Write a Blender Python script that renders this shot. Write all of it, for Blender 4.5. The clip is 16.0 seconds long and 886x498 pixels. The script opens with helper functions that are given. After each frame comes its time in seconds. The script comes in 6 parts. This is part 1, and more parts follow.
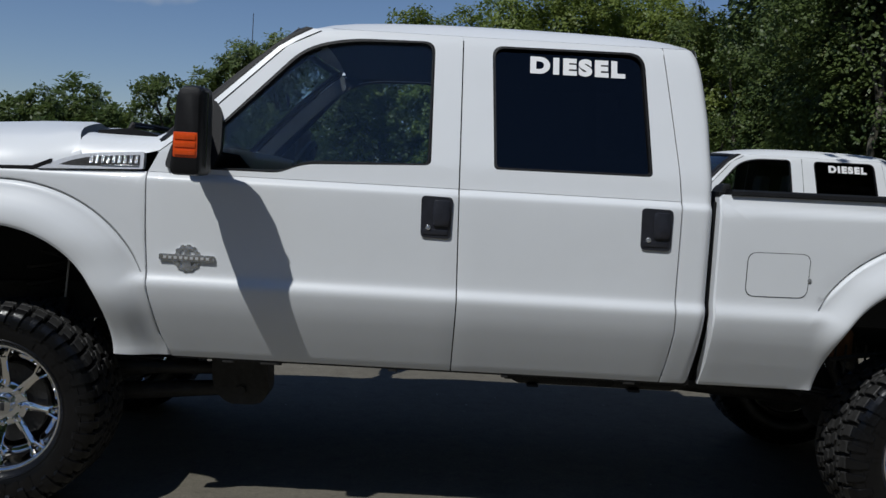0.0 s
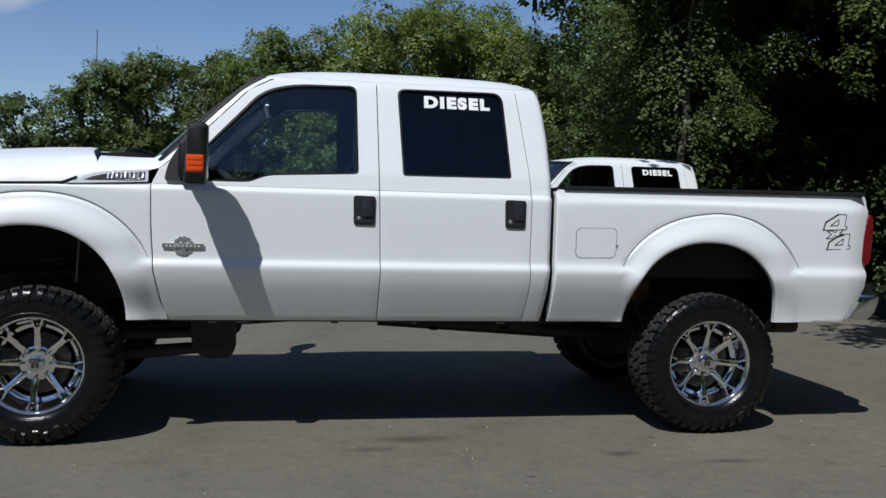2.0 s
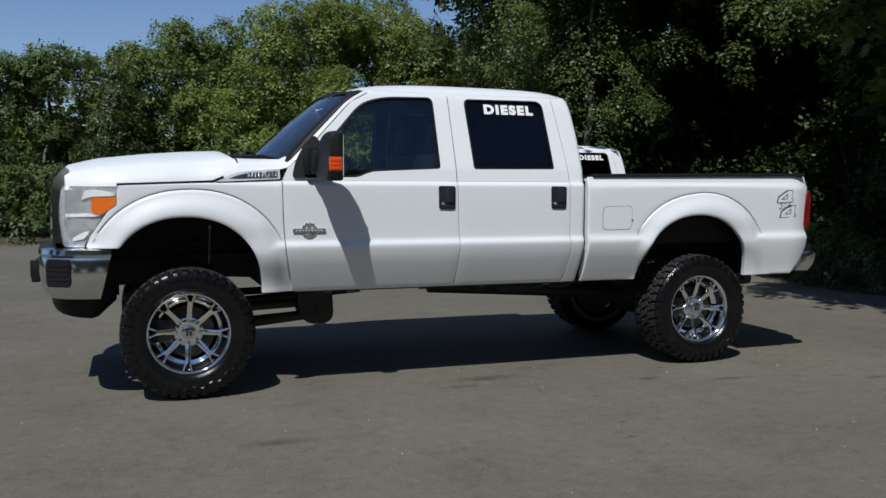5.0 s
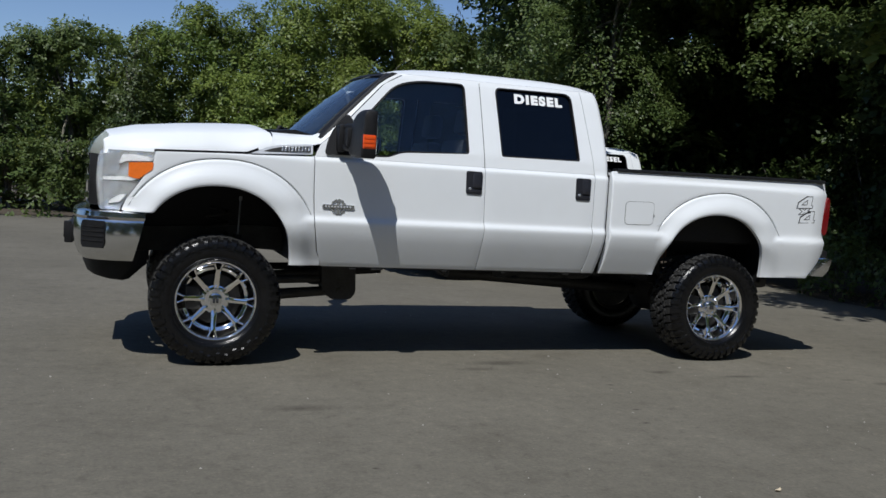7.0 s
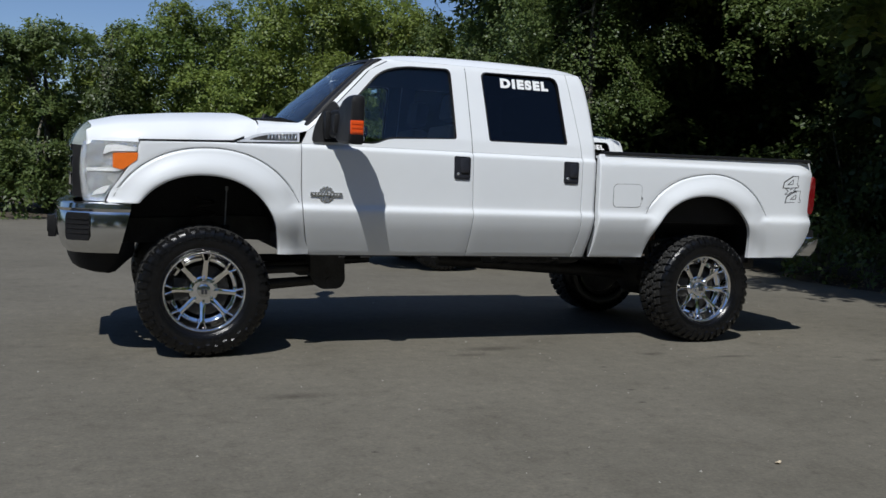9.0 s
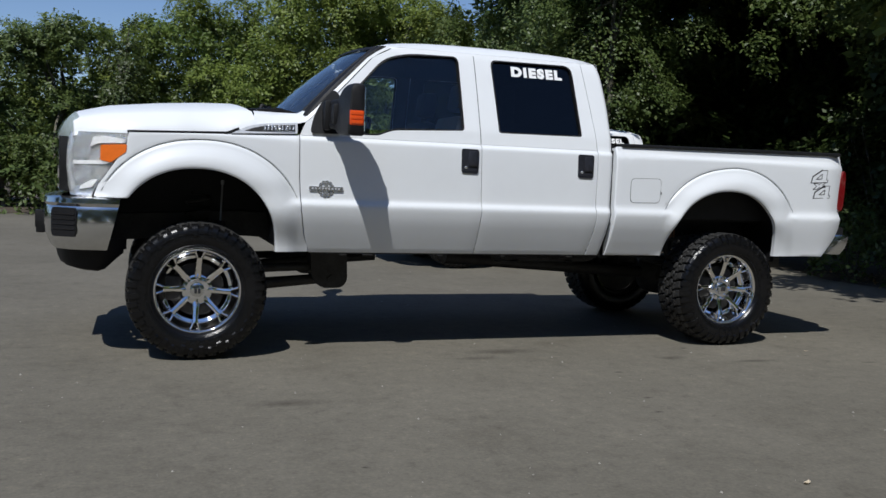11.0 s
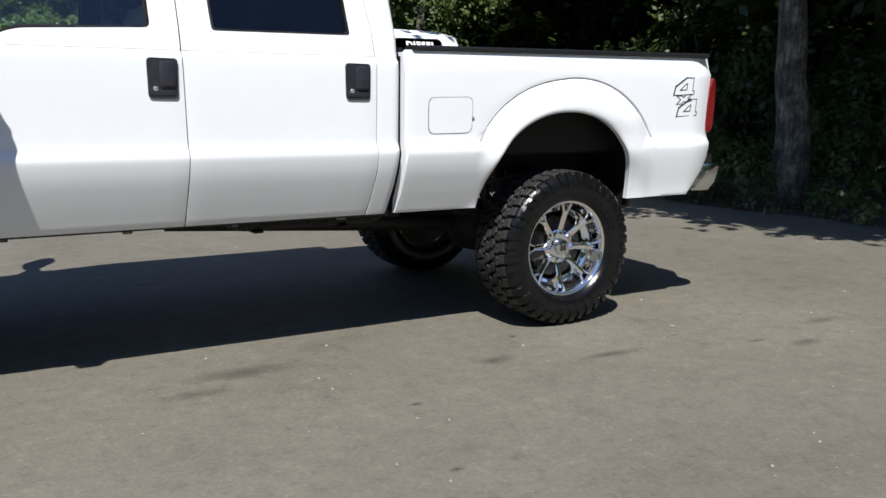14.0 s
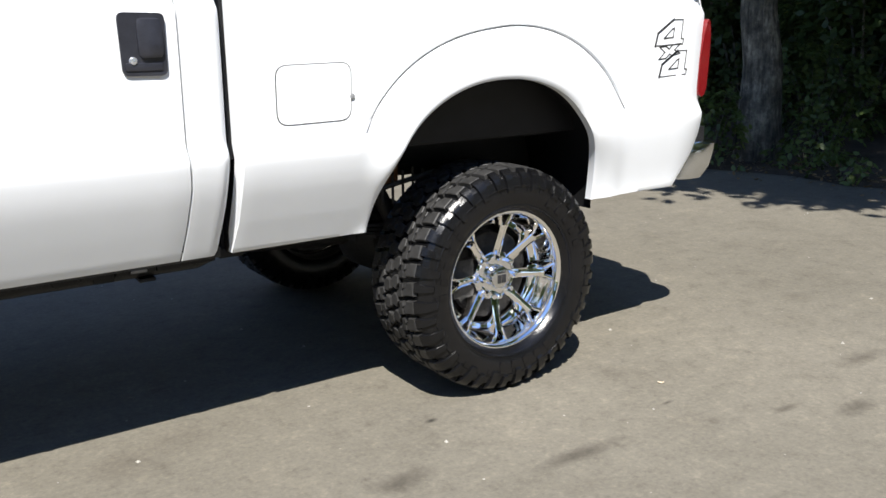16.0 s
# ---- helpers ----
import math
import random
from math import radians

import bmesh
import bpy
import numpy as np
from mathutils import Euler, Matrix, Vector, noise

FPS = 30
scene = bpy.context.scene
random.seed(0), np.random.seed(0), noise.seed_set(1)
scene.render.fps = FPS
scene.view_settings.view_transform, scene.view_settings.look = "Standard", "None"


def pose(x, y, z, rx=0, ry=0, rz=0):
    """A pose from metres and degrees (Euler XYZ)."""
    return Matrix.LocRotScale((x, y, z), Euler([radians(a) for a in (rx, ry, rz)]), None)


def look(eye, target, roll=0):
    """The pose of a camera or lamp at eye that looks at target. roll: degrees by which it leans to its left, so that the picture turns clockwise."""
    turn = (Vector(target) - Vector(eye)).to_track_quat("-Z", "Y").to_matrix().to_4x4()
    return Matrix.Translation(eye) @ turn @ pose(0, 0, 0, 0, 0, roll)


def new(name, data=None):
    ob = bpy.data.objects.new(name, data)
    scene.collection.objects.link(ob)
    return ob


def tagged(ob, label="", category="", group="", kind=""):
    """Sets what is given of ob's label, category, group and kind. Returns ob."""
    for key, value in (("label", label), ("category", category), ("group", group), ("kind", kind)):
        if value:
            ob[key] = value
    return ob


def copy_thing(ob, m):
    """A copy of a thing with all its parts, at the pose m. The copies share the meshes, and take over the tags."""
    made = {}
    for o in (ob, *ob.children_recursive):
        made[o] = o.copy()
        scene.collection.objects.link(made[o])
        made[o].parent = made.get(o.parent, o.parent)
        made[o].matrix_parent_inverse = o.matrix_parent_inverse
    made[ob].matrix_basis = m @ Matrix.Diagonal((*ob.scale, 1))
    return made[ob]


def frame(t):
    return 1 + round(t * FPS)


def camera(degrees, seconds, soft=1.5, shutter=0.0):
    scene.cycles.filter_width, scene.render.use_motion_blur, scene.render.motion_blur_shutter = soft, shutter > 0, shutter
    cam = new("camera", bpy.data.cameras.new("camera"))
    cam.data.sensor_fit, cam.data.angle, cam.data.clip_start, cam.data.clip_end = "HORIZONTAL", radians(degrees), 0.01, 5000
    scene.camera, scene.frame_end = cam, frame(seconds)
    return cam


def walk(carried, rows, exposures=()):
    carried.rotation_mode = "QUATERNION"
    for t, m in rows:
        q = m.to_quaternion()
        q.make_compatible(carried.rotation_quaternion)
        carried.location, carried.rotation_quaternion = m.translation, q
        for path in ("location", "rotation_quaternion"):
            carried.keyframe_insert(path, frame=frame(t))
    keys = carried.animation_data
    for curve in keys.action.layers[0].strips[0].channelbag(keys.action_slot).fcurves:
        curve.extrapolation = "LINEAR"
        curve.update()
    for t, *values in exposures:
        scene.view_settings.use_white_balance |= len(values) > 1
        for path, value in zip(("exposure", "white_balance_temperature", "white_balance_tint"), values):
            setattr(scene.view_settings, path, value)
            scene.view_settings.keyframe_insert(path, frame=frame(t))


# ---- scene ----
cam = camera(53.8, 16.0)
PATH = [
    (0, (1.771, 0.172, 1.486), (1.8, 2.166, 1.334), 3.3),
    (0.5, (1.698, -0.305, 1.458), (1.804, 1.69, 1.352), 2.1),
    (1, (1.589, -0.66, 1.449), (1.75, 1.329, 1.306), 1.9),
    (1.5, (1.509, -1.026, 1.418), (1.701, 0.961, 1.295), 4.4),
    (2, (1.315, -1.301, 1.413), (1.683, 0.662, 1.303), 1.7),
    (2.5, (1.057, -1.587, 1.4), (1.527, 0.353, 1.275), 0.8),
    (3, (0.801, -1.775, 1.372), (1.314, 0.155, 1.255), 0.6),
    (3.5, (0.5, -1.94, 1.387), (1.066, -0.026, 1.26), -0.6),
    (3.7, (0.361, -1.954, 1.368), (0.965, -0.052, 1.243), -1.5),
    (5.8, (-0.49, -2.306, 1.455), (0.215, -0.441, 1.305), 1.3),
    (6, (-0.463, -2.254, 1.424), (0.225, -0.379, 1.312), 2.0),
    (6.5, (-0.524, -2.225, 1.356), (0.173, -0.356, 1.22), 2.9),
    (7, (-0.51, -2.268, 1.31), (0.149, -0.386, 1.166), 3.4),
    (7.5, (-0.575, -2.247, 1.284), (0.093, -0.368, 1.131), 3.7),
    (8, (-0.57, -2.236, 1.26), (0.16, -0.379, 1.115), 2.6),
    (8.5, (-0.528, -2.25, 1.248), (0.183, -0.387, 1.095), 2.4),
    (9, (-0.557, -2.217, 1.229), (0.144, -0.35, 1.079), 2.2),
    (11.5, (-0.232, -1.712, 1.214), (0.418, 0.172, 1.044), 2.3),
    (12, (-0.07, -1.354, 1.198), (0.737, 0.462, 0.968), 1.3),
    (12.5, (0.189, -1.089, 1.188), (1.079, 0.679, 0.897), 1.6),
    (13, (0.425, -0.752, 1.202), (1.331, 0.998, 0.86), 2.2),
    (13.5, (0.647, -0.372, 1.25), (1.684, 1.302, 0.901), 0.7),
    (14, (0.94, -0.108, 1.302), (1.93, 1.593, 0.948), 0.7),
    (14.5, (1.158, 0.273, 1.299), (2.178, 1.947, 0.901), 0.2),
    (15, (1.42, 0.582, 1.353), (2.511, 2.191, 0.881), -0.1),
    (15.5, (1.718, 0.888, 1.376), (2.753, 2.526, 0.88), 0.3),
    (16, (1.975, 1.228, 1.382), (3.069, 2.828, 0.889), -0.6),
]
EXPOSURES = [(0, -0.60, 5980, 8), (0.5, -0.54, 5940, 8), (1.5, -0.27, 5880, 8), (2.5, -0.06, 6000, 8), (3.5, -0.02, 6000, 8), (6, -0.29, 5990, 8), (6.5, -0.29, 5970, 8), (7, -0.12, 6000, 8), (9, -0.15, 6000, 8), (11.5, -0.02, 5980, 9), (12.5, 0.32, 6020, 9), (14, 0.66, 6160, 10), (16, 1.19, 6300, 10)]
walk(cam, [(t, look(eye, target, roll)) for t, eye, target, roll in PATH], EXPOSURES)

# ---- sky and sun ----
SUN_WAY = Vector((0.415, 0.59, -1.0))
world = bpy.data.worlds.new("sky")
scene.world = world
world.use_nodes = True
wn = world.node_tree.nodes
sky = wn.new("ShaderNodeTexSky")
sky.sky_type = 'NISHITA'
sky.sun_disc = False
sky.sun_elevation = math.atan2(1.0, math.hypot(0.415, 0.59))
sky.sun_rotation = math.atan2(-0.415, -0.59)
sky.air_density, sky.dust_density, sky.ozone_density = 1.0, 0.0, 5.0
wn["Background"].inputs["Strength"].default_value = 0.088
wl = world.node_tree.links
# one pale cloud low in the north-west
way = wn.new("ShaderNodeTexCoord")
shift = wn.new("ShaderNodeMapping")
shift.vector_type = 'POINT'
shift.inputs["Location"].default_value = (0.335 / 0.105, 0, -0.210 / 0.036)
shift.inputs["Scale"].default_value = (1 / 0.105, 0, 1 / 0.036)
wl.new(way.outputs["Generated"], shift.inputs["Vector"])
span = wn.new("ShaderNodeVectorMath")
span.operation = 'LENGTH'
wl.new(shift.outputs[0], span.inputs[0])
puff = wn.new("ShaderNodeTexNoise")
puff.inputs["Scale"].default_value, puff.inputs["Detail"].default_value = 16.0, 6.0
wl.new(way.outputs["Generated"], puff.inputs["Vector"])
rim_sum = wn.new("ShaderNodeMath")
rim_sum.operation = 'MULTIPLY_ADD'
wl.new(puff.outputs["Fac"], rim_sum.inputs[0])
rim_sum.inputs[1].default_value = 0.9
wl.new(span.outputs["Value"], rim_sum.inputs[2])
fade = wn.new("ShaderNodeMapRange")
fade.inputs["From Min"].default_value, fade.inputs["From Max"].default_value = 1.55, 1.10
wl.new(rim_sum.outputs[0], fade.inputs["Value"])
north = wn.new("ShaderNodeSeparateXYZ")
wl.new(way.outputs["Generated"], north.inputs[0])
front = wn.new("ShaderNodeMath")
front.operation = 'GREATER_THAN'
wl.new(north.outputs["Y"], front.inputs[0])
front.inputs[1].default_value = 0.0
both = wn.new("ShaderNodeMath")
both.operation = 'MULTIPLY'
wl.new(fade.outputs["Result"], both.inputs[0])
wl.new(front.outputs[0], both.inputs[1])
blend = wn.new("ShaderNodeMix")
blend.data_type = 'RGBA'
wl.new(both.outputs[0], blend.inputs[0])
haze = wn.new("ShaderNodeMix")
haze.data_type, haze.blend_type = 'RGBA', 'MULTIPLY'
haze.inputs["Factor"].default_value = 1.0
haze.inputs[7].default_value = (1.09, 1.0, 1.03, 1)
wl.new(sky.outputs[0], haze.inputs[6])
wl.new(haze.outputs[2], blend.inputs[6])
blend.inputs[7].default_value = (6.5, 6.8, 7.3, 1)
wl.new(blend.outputs[2], wn["Background"].inputs["Color"])
sun = new("sun", bpy.data.lights.new("sun", 'SUN'))
sun.data.energy, sun.data.angle, sun.data.color = 4.5, radians(0.53), (1.0, 0.95, 0.87)
sun.rotation_euler = SUN_WAY.to_track_quat("-Z", "Y").to_euler()
sun.location = (-6, -8, 14)


# ---- materials ----
def material(name, color, rough=0.5, metal=0.0, vary=0.0, scale=6.0, bump=0.0, bump_scale=40.0, coat=0.0, spec=0.5):
    """A principled material with two scales of uneven tone and fine relief."""
    m = bpy.data.materials.new(name)
    m.use_nodes = True
    nt = m.node_tree
    bs = nt.nodes["Principled BSDF"]
    bs.inputs["Base Color"].default_value = (*color, 1)
    bs.inputs["Roughness"].default_value = rough
    bs.inputs["Metallic"].default_value = metal
    bs.inputs["Coat Weight"].default_value = coat
    bs.inputs["Coat Roughness"].default_value = 0.04
    bs.inputs["Specular IOR Level"].default_value = spec
    co = nt.nodes.new("ShaderNodeTexCoord")
    if vary:
        big, small = noise_node(nt, co, scale, 4), noise_node(nt, co, scale * 7, 3)
        mix = nt.nodes.new("ShaderNodeMath")
        mix.operation = 'MULTIPLY_ADD'
        nt.links.new(small.outputs["Fac"], mix.inputs[0])
        mix.inputs[1].default_value = 0.5
        nt.links.new(big.outputs["Fac"], mix.inputs[2])
        ramp = ramp_node(nt, mix.outputs[0], [(0.45, tuple(c * (1 - vary) for c in color)), (1.05, tuple(min(1, c * (1 + vary)) for c in color))])
        nt.links.new(ramp.outputs[0], bs.inputs["Base Color"])
    if bump:
        n = noise_node(nt, co, bump_scale, 3)
        b = nt.nodes.new("ShaderNodeBump")
        b.inputs["Strength"].default_value = bump
        b.inputs["Distance"].default_value = 0.01
        nt.links.new(n.outputs["Fac"], b.inputs["Height"])
        nt.links.new(b.outputs[0], bs.inputs["Normal"])
    return m


def noise_node(nt, co, scale, detail=3, rough=0.55):
    n = nt.nodes.new("ShaderNodeTexNoise")
    n.inputs["Scale"].default_value, n.inputs["Detail"].default_value, n.inputs["Roughness"].default_value = scale, detail, rough
    nt.links.new(co.outputs["Object"], n.inputs["Vector"])
    return n


def ramp_node(nt, source, stops):
    r = nt.nodes.new("ShaderNodeValToRGB")
    el = r.color_ramp.elements
    while len(el) < len(stops):
        el.new(0.5)
    for e, (p, c) in zip(el, stops):
        e.position, e.color = min(1, p), (*c, 1)
    nt.links.new(source, r.inputs["Fac"])
    return r


def glass_material(name, tint, rough=0.0):
    m = bpy.data.materials.new(name)
    m.use_nodes = True
    bs = m.node_tree.nodes["Principled BSDF"]
    bs.inputs["Base Color"].default_value = (*tint, 1)
    bs.inputs["Roughness"].default_value = rough
    bs.inputs["Transmission Weight"].default_value = 1.0
    bs.inputs["IOR"].default_value = 1.5
    return m


def leaf_material(name, dark, light, yellow, through_light=0.42):
    """Leaves: a random tone for each leaf, a slight gloss and light that shines through."""
    m = bpy.data.materials.new(name)
    m.use_nodes = True
    nt = m.node_tree
    bs = nt.nodes["Principled BSDF"]
    geo = nt.nodes.new("ShaderNodeNewGeometry")
    low = tuple(d * 0.45 + l * 0.55 for d, l in zip(dark, light))
    r = ramp_node(nt, geo.outputs["Random Per Island"], [(0.0, low), (0.55, light), (0.95, light), (1.0, yellow)])
    co = nt.nodes.new("ShaderNodeTexCoord")
    n, n2 = noise_node(nt, co, 0.55, 2), noise_node(nt, co, 2.4, 3)
    info = nt.nodes.new("ShaderNodeObjectInfo")
    both = nt.nodes.new("ShaderNodeMath")
    both.operation = 'MULTIPLY_ADD'
    nt.links.new(n2.outputs["Fac"], both.inputs[0])
    both.inputs[1].default_value = 0.8
    nt.links.new(n.outputs["Fac"], both.inputs[2])
    trim = nt.nodes.new("ShaderNodeMath")
    trim.operation = 'MULTIPLY_ADD'
    nt.links.new(info.outputs["Random"], trim.inputs[0])
    trim.inputs[1].default_value = 0.22
    nt.links.new(both.outputs[0], trim.inputs[2])
    tone = ramp_node(nt, trim.outputs[0], [(0.72, (0.50, 0.58, 0.46)), (1.0, (1.05, 1.02, 0.85))])
    el = tone.color_ramp.elements.new(0.88)
    el.color = (0.80, 0.84, 0.68, 1)
    mul = nt.nodes.new("ShaderNodeMix")
    mul.data_type, mul.blend_type = 'RGBA', 'MULTIPLY'
    mul.inputs["Factor"].default_value = 1.0
    nt.links.new(r.outputs[0], mul.inputs[6])
    nt.links.new(tone.outputs[0], mul.inputs[7])
    nt.links.new(mul.outputs[2], bs.inputs["Base Color"])
    bs.inputs["Roughness"].default_value = 0.45
    bs.inputs["Specular IOR Level"].default_value = 0.42
    tr = nt.nodes.new("ShaderNodeBsdfTranslucent")
    nt.links.new(mul.outputs[2], tr.inputs["Color"])
    mx = nt.nodes.new("ShaderNodeMixShader")
    mx.inputs[0].default_value = through_light
    nt.links.new(bs.outputs[0], mx.inputs[1])
    nt.links.new(tr.outputs[0], mx.inputs[2])
    nt.links.new(mx.outputs[0], nt.nodes["Material Output"].inputs["Surface"])
    return m


def asphalt_material():
    """Sun-bleached lot: worn grey-brown binder, fine stones, faint patches, oil marks and dust."""
    m = bpy.data.materials.new("worn asphalt")
    m.use_nodes = True
    nt = m.node_tree
    bs = nt.nodes["Principled BSDF"]
    co = nt.nodes.new("ShaderNodeTexCoord")
    big, mid, grain = noise_node(nt, co, 0.22, 4, 0.6), noise_node(nt, co, 1.9, 8, 0.72), noise_node(nt, co, 48, 6, 0.78)
    base = ramp_node(nt, big.outputs["Fac"], [(0.35, (0.124, 0.113, 0.090)), (0.65, (0.158, 0.144, 0.116))])
    patch = ramp_node(nt, mid.outputs["Fac"], [(0.30, (0.82, 0.81, 0.80)), (0.47, (0.98, 0.98, 0.98)), (0.58, (1.02, 1.02, 1.02)), (0.74, (1.18, 1.165, 1.14))])
    speck = ramp_node(nt, grain.outputs["Fac"], [(0.28, (0.70, 0.69, 0.68)), (0.44, (0.94, 0.94, 0.94)), (0.56, (1.04, 1.04, 1.03)), (0.72, (1.38, 1.36, 1.31))])
    fleck_noise = noise_node(nt, co, 11, 5, 0.7)
    fleck = ramp_node(nt, fleck_noise.outputs["Fac"], [(0.28, (0.74, 0.73, 0.72)), (0.44, (0.97, 0.97, 0.97)), (0.58, (1.03, 1.03, 1.03)), (0.74, (1.30, 1.28, 1.24))])
    # scattered pale grit
    vor = nt.nodes.new("ShaderNodeTexVoronoi")
    vor.inputs["Scale"].default_value = 7.0
    nt.links.new(co.outputs["Object"], vor.inputs["Vector"])
    grit = ramp_node(nt, vor.outputs["Distance"], [(0.028, (1, 1, 1)), (0.045, (0, 0, 0))])
    # dark oil marks
    oil_noise = noise_node(nt, co, 0.9, 2, 0.5)
    oil = ramp_node(nt, oil_noise.outputs["Fac"], [(0.22, (0.72, 0.70, 0.69)), (0.29, (1, 1, 1))])
    torn = noise_node(nt, co, 14, 4, 0.65)
    last = base.outputs[0]
    # marks of their own: x, y, half length, half width, depth of tone
    marks = []
    for x, y, rx, ry, tone in ((3.84, 3.16, 0.17, 0.035, 0.62), (3.26, 3.35, 0.11, 0.05, 0.66), (2.10, 3.74, 0.22, 0.07, 0.62), (1.83, 3.54, 0.13, 0.05, 0.70), (4.92, 2.83, 0.10, 0.04, 0.62),
                               (3.58, 3.66, 0.024, 0.014, 0.25), (2.33, 2.06, 0.022, 0.012, 0.35), (4.39, 3.27, 0.03, 0.010, 0.40), (0.55, 1.52, 0.016, 0.012, 0.30), (5.4, 3.1, 0.14, 0.05, 0.75), (0.4, 2.6, 0.20, 0.06, 0.74), (4.71, 2.98, 0.07, 0.02, 0.7), (2.62, 2.99, 0.03, 0.016, 0.4), (2.44, 2.35, 0.03, 0.014, 0.5)):
        mp = nt.nodes.new("ShaderNodeMapping")
        mp.vector_type = 'POINT'
        mp.inputs["Location"].default_value = (-x / rx, -y / ry, 0)
        mp.inputs["Scale"].default_value = (1 / rx, 1 / ry, 0)
        nt.links.new(co.outputs["Object"], mp.inputs["Vector"])
        ln = nt.nodes.new("ShaderNodeVectorMath")
        ln.operation = 'LENGTH'
        nt.links.new(mp.outputs[0], ln.inputs[0])
        rough_edge = nt.nodes.new("ShaderNodeMath")
        rough_edge.operation = 'MULTIPLY_ADD'
        nt.links.new(torn.outputs["Fac"], rough_edge.inputs[0])
        rough_edge.inputs[1].default_value = 1.5
        nt.links.new(ln.outputs["Value"], rough_edge.inputs[2])
        half_value = nt.nodes.new("ShaderNodeMath")
        half_value.operation = 'MULTIPLY'
        nt.links.new(rough_edge.outputs[0], half_value.inputs[0])
        half_value.inputs[1].default_value = 0.4
        marks.append(ramp_node(nt, half_value.outputs[0], [(0.36, (tone * 0.82, tone * 0.80, tone * 0.79)), (0.85, (1, 1, 1))]))
    for node in (patch, fleck, speck, oil, *marks):
        mul = nt.nodes.new("ShaderNodeMix")
        mul.data_type, mul.blend_type = 'RGBA', 'MULTIPLY'
        mul.inputs["Factor"].default_value = 1.0
        nt.links.new(last, mul.inputs[6])
        nt.links.new(node.outputs[0], mul.inputs[7])
        last = mul.outputs[2]
    add = nt.nodes.new("ShaderNodeMix")
    add.data_type, add.blend_type = 'RGBA', 'MIX'
    gf = nt.nodes.new("ShaderNodeMath")
    gf.operation = 'MULTIPLY'
    sel = nt.nodes.new("ShaderNodeMath")
    sel.operation = 'GREATER_THAN'
    sep = nt.nodes.new("ShaderNodeSeparateColor")
    nt.links.new(vor.outputs["Color"], sep.inputs[0])
    nt.links.new(sep.outputs[0], sel.inputs[0])
    sel.inputs[1].default_value = 0.72
    nt.links.new(grit.outputs[0], gf.inputs[0])
    nt.links.new(sel.outputs[0], gf.inputs[1])
    nt.links.new(gf.outputs[0], add.inputs[0])
    nt.links.new(last, add.inputs[6])
    add.inputs[7].default_value = (0.36, 0.34, 0.30, 1)
    nt.links.new(add.outputs[2], bs.inputs["Base Color"])
    bs.inputs["Roughness"].default_value = 0.9
    bs.inputs["Specular IOR Level"].default_value = 0.3
    b = nt.nodes.new("ShaderNodeBump")
    b.inputs["Strength"].default_value, b.inputs["Distance"].default_value = 0.08, 0.002
    nt.links.new(grain.outputs["Fac"], b.inputs["Height"])
    nt.links.new(b.outputs[0], bs.inputs["Normal"])
    return m


def bark_material():
    """Grey bark: upright dark furrows and pale lichen patches."""
    m = bpy.data.materials.new("grey bark")
    m.use_nodes = True
    nt = m.node_tree
    bs = nt.nodes["Principled BSDF"]
    bs.inputs["Roughness"].default_value = 0.95
    co = nt.nodes.new("ShaderNodeTexCoord")
    mp = nt.nodes.new("ShaderNodeMapping")
    mp.inputs["Scale"].default_value = (1.0, 1.0, 0.18)
    nt.links.new(co.outputs["Object"], mp.inputs["Vector"])
    furrow = nt.nodes.new("ShaderNodeTexNoise")
    furrow.inputs["Scale"].default_value, furrow.inputs["Detail"].default_value, furrow.inputs["Roughness"].default_value = 22, 5, 0.65
    nt.links.new(mp.outputs[0], furrow.inputs["Vector"])
    patch = noise_node(nt, co, 4.2, 6, 0.70)
    tone = ramp_node(nt, patch.outputs["Fac"], [(0.36, (0.050, 0.046, 0.036)), (0.50, (0.120, 0.112, 0.086)), (0.64, (0.29, 0.27, 0.21))])
    cut = ramp_node(nt, furrow.outputs["Fac"], [(0.35, (0.30, 0.29, 0.28)), (0.55, (1.0, 1.0, 1.0)), (0.75, (1.35, 1.33, 1.28))])
    mul = nt.nodes.new("ShaderNodeMix")
    mul.data_type, mul.blend_type = 'RGBA', 'MULTIPLY'
    mul.inputs["Factor"].default_value = 1.0
    nt.links.new(tone.outputs[0], mul.inputs[6])
    nt.links.new(cut.outputs[0], mul.inputs[7])
    nt.links.new(mul.outputs[2], bs.inputs["Base Color"])
    b = nt.nodes.new("ShaderNodeBump")
    b.inputs["Strength"].default_value, b.inputs["Distance"].default_value = 0.9, 0.02
    nt.links.new(furrow.outputs["Fac"], b.inputs["Height"])
    nt.links.new(b.outputs[0], bs.inputs["Normal"])
    return m


PAINT = material("white truck paint", (0.770, 0.788, 0.806), 0.36, vary=0.02, scale=1.5, coat=0.2, spec=0.35)
CHROME = material("chrome", (0.90, 0.91, 0.93), 0.09, 1.0, vary=0.03, scale=9)
RIM_CHROME = material("polished rim chrome", (0.97, 0.955, 0.935), 0.05, 1.0, vary=0.03, scale=9)
DULL_CHROME = material("brushed bumper chrome", (0.70, 0.71, 0.72), 0.16, 1.0, vary=0.05, scale=5)
RUBBER = material("tyre rubber", (0.0055, 0.0055, 0.0060), 0.22, spec=0.34, vary=0.35, scale=9, bump=0.12, bump_scale=160)
TREAD = material("dusty tread rubber", (0.026, 0.0255, 0.0250), 0.54, spec=0.36, vary=0.45, scale=14, bump=0.15, bump_scale=260)
BLACK = material("black textured plastic", (0.010, 0.010, 0.011), 0.50, vary=0.25, scale=15, bump=0.2, bump_scale=300, spec=0.25)
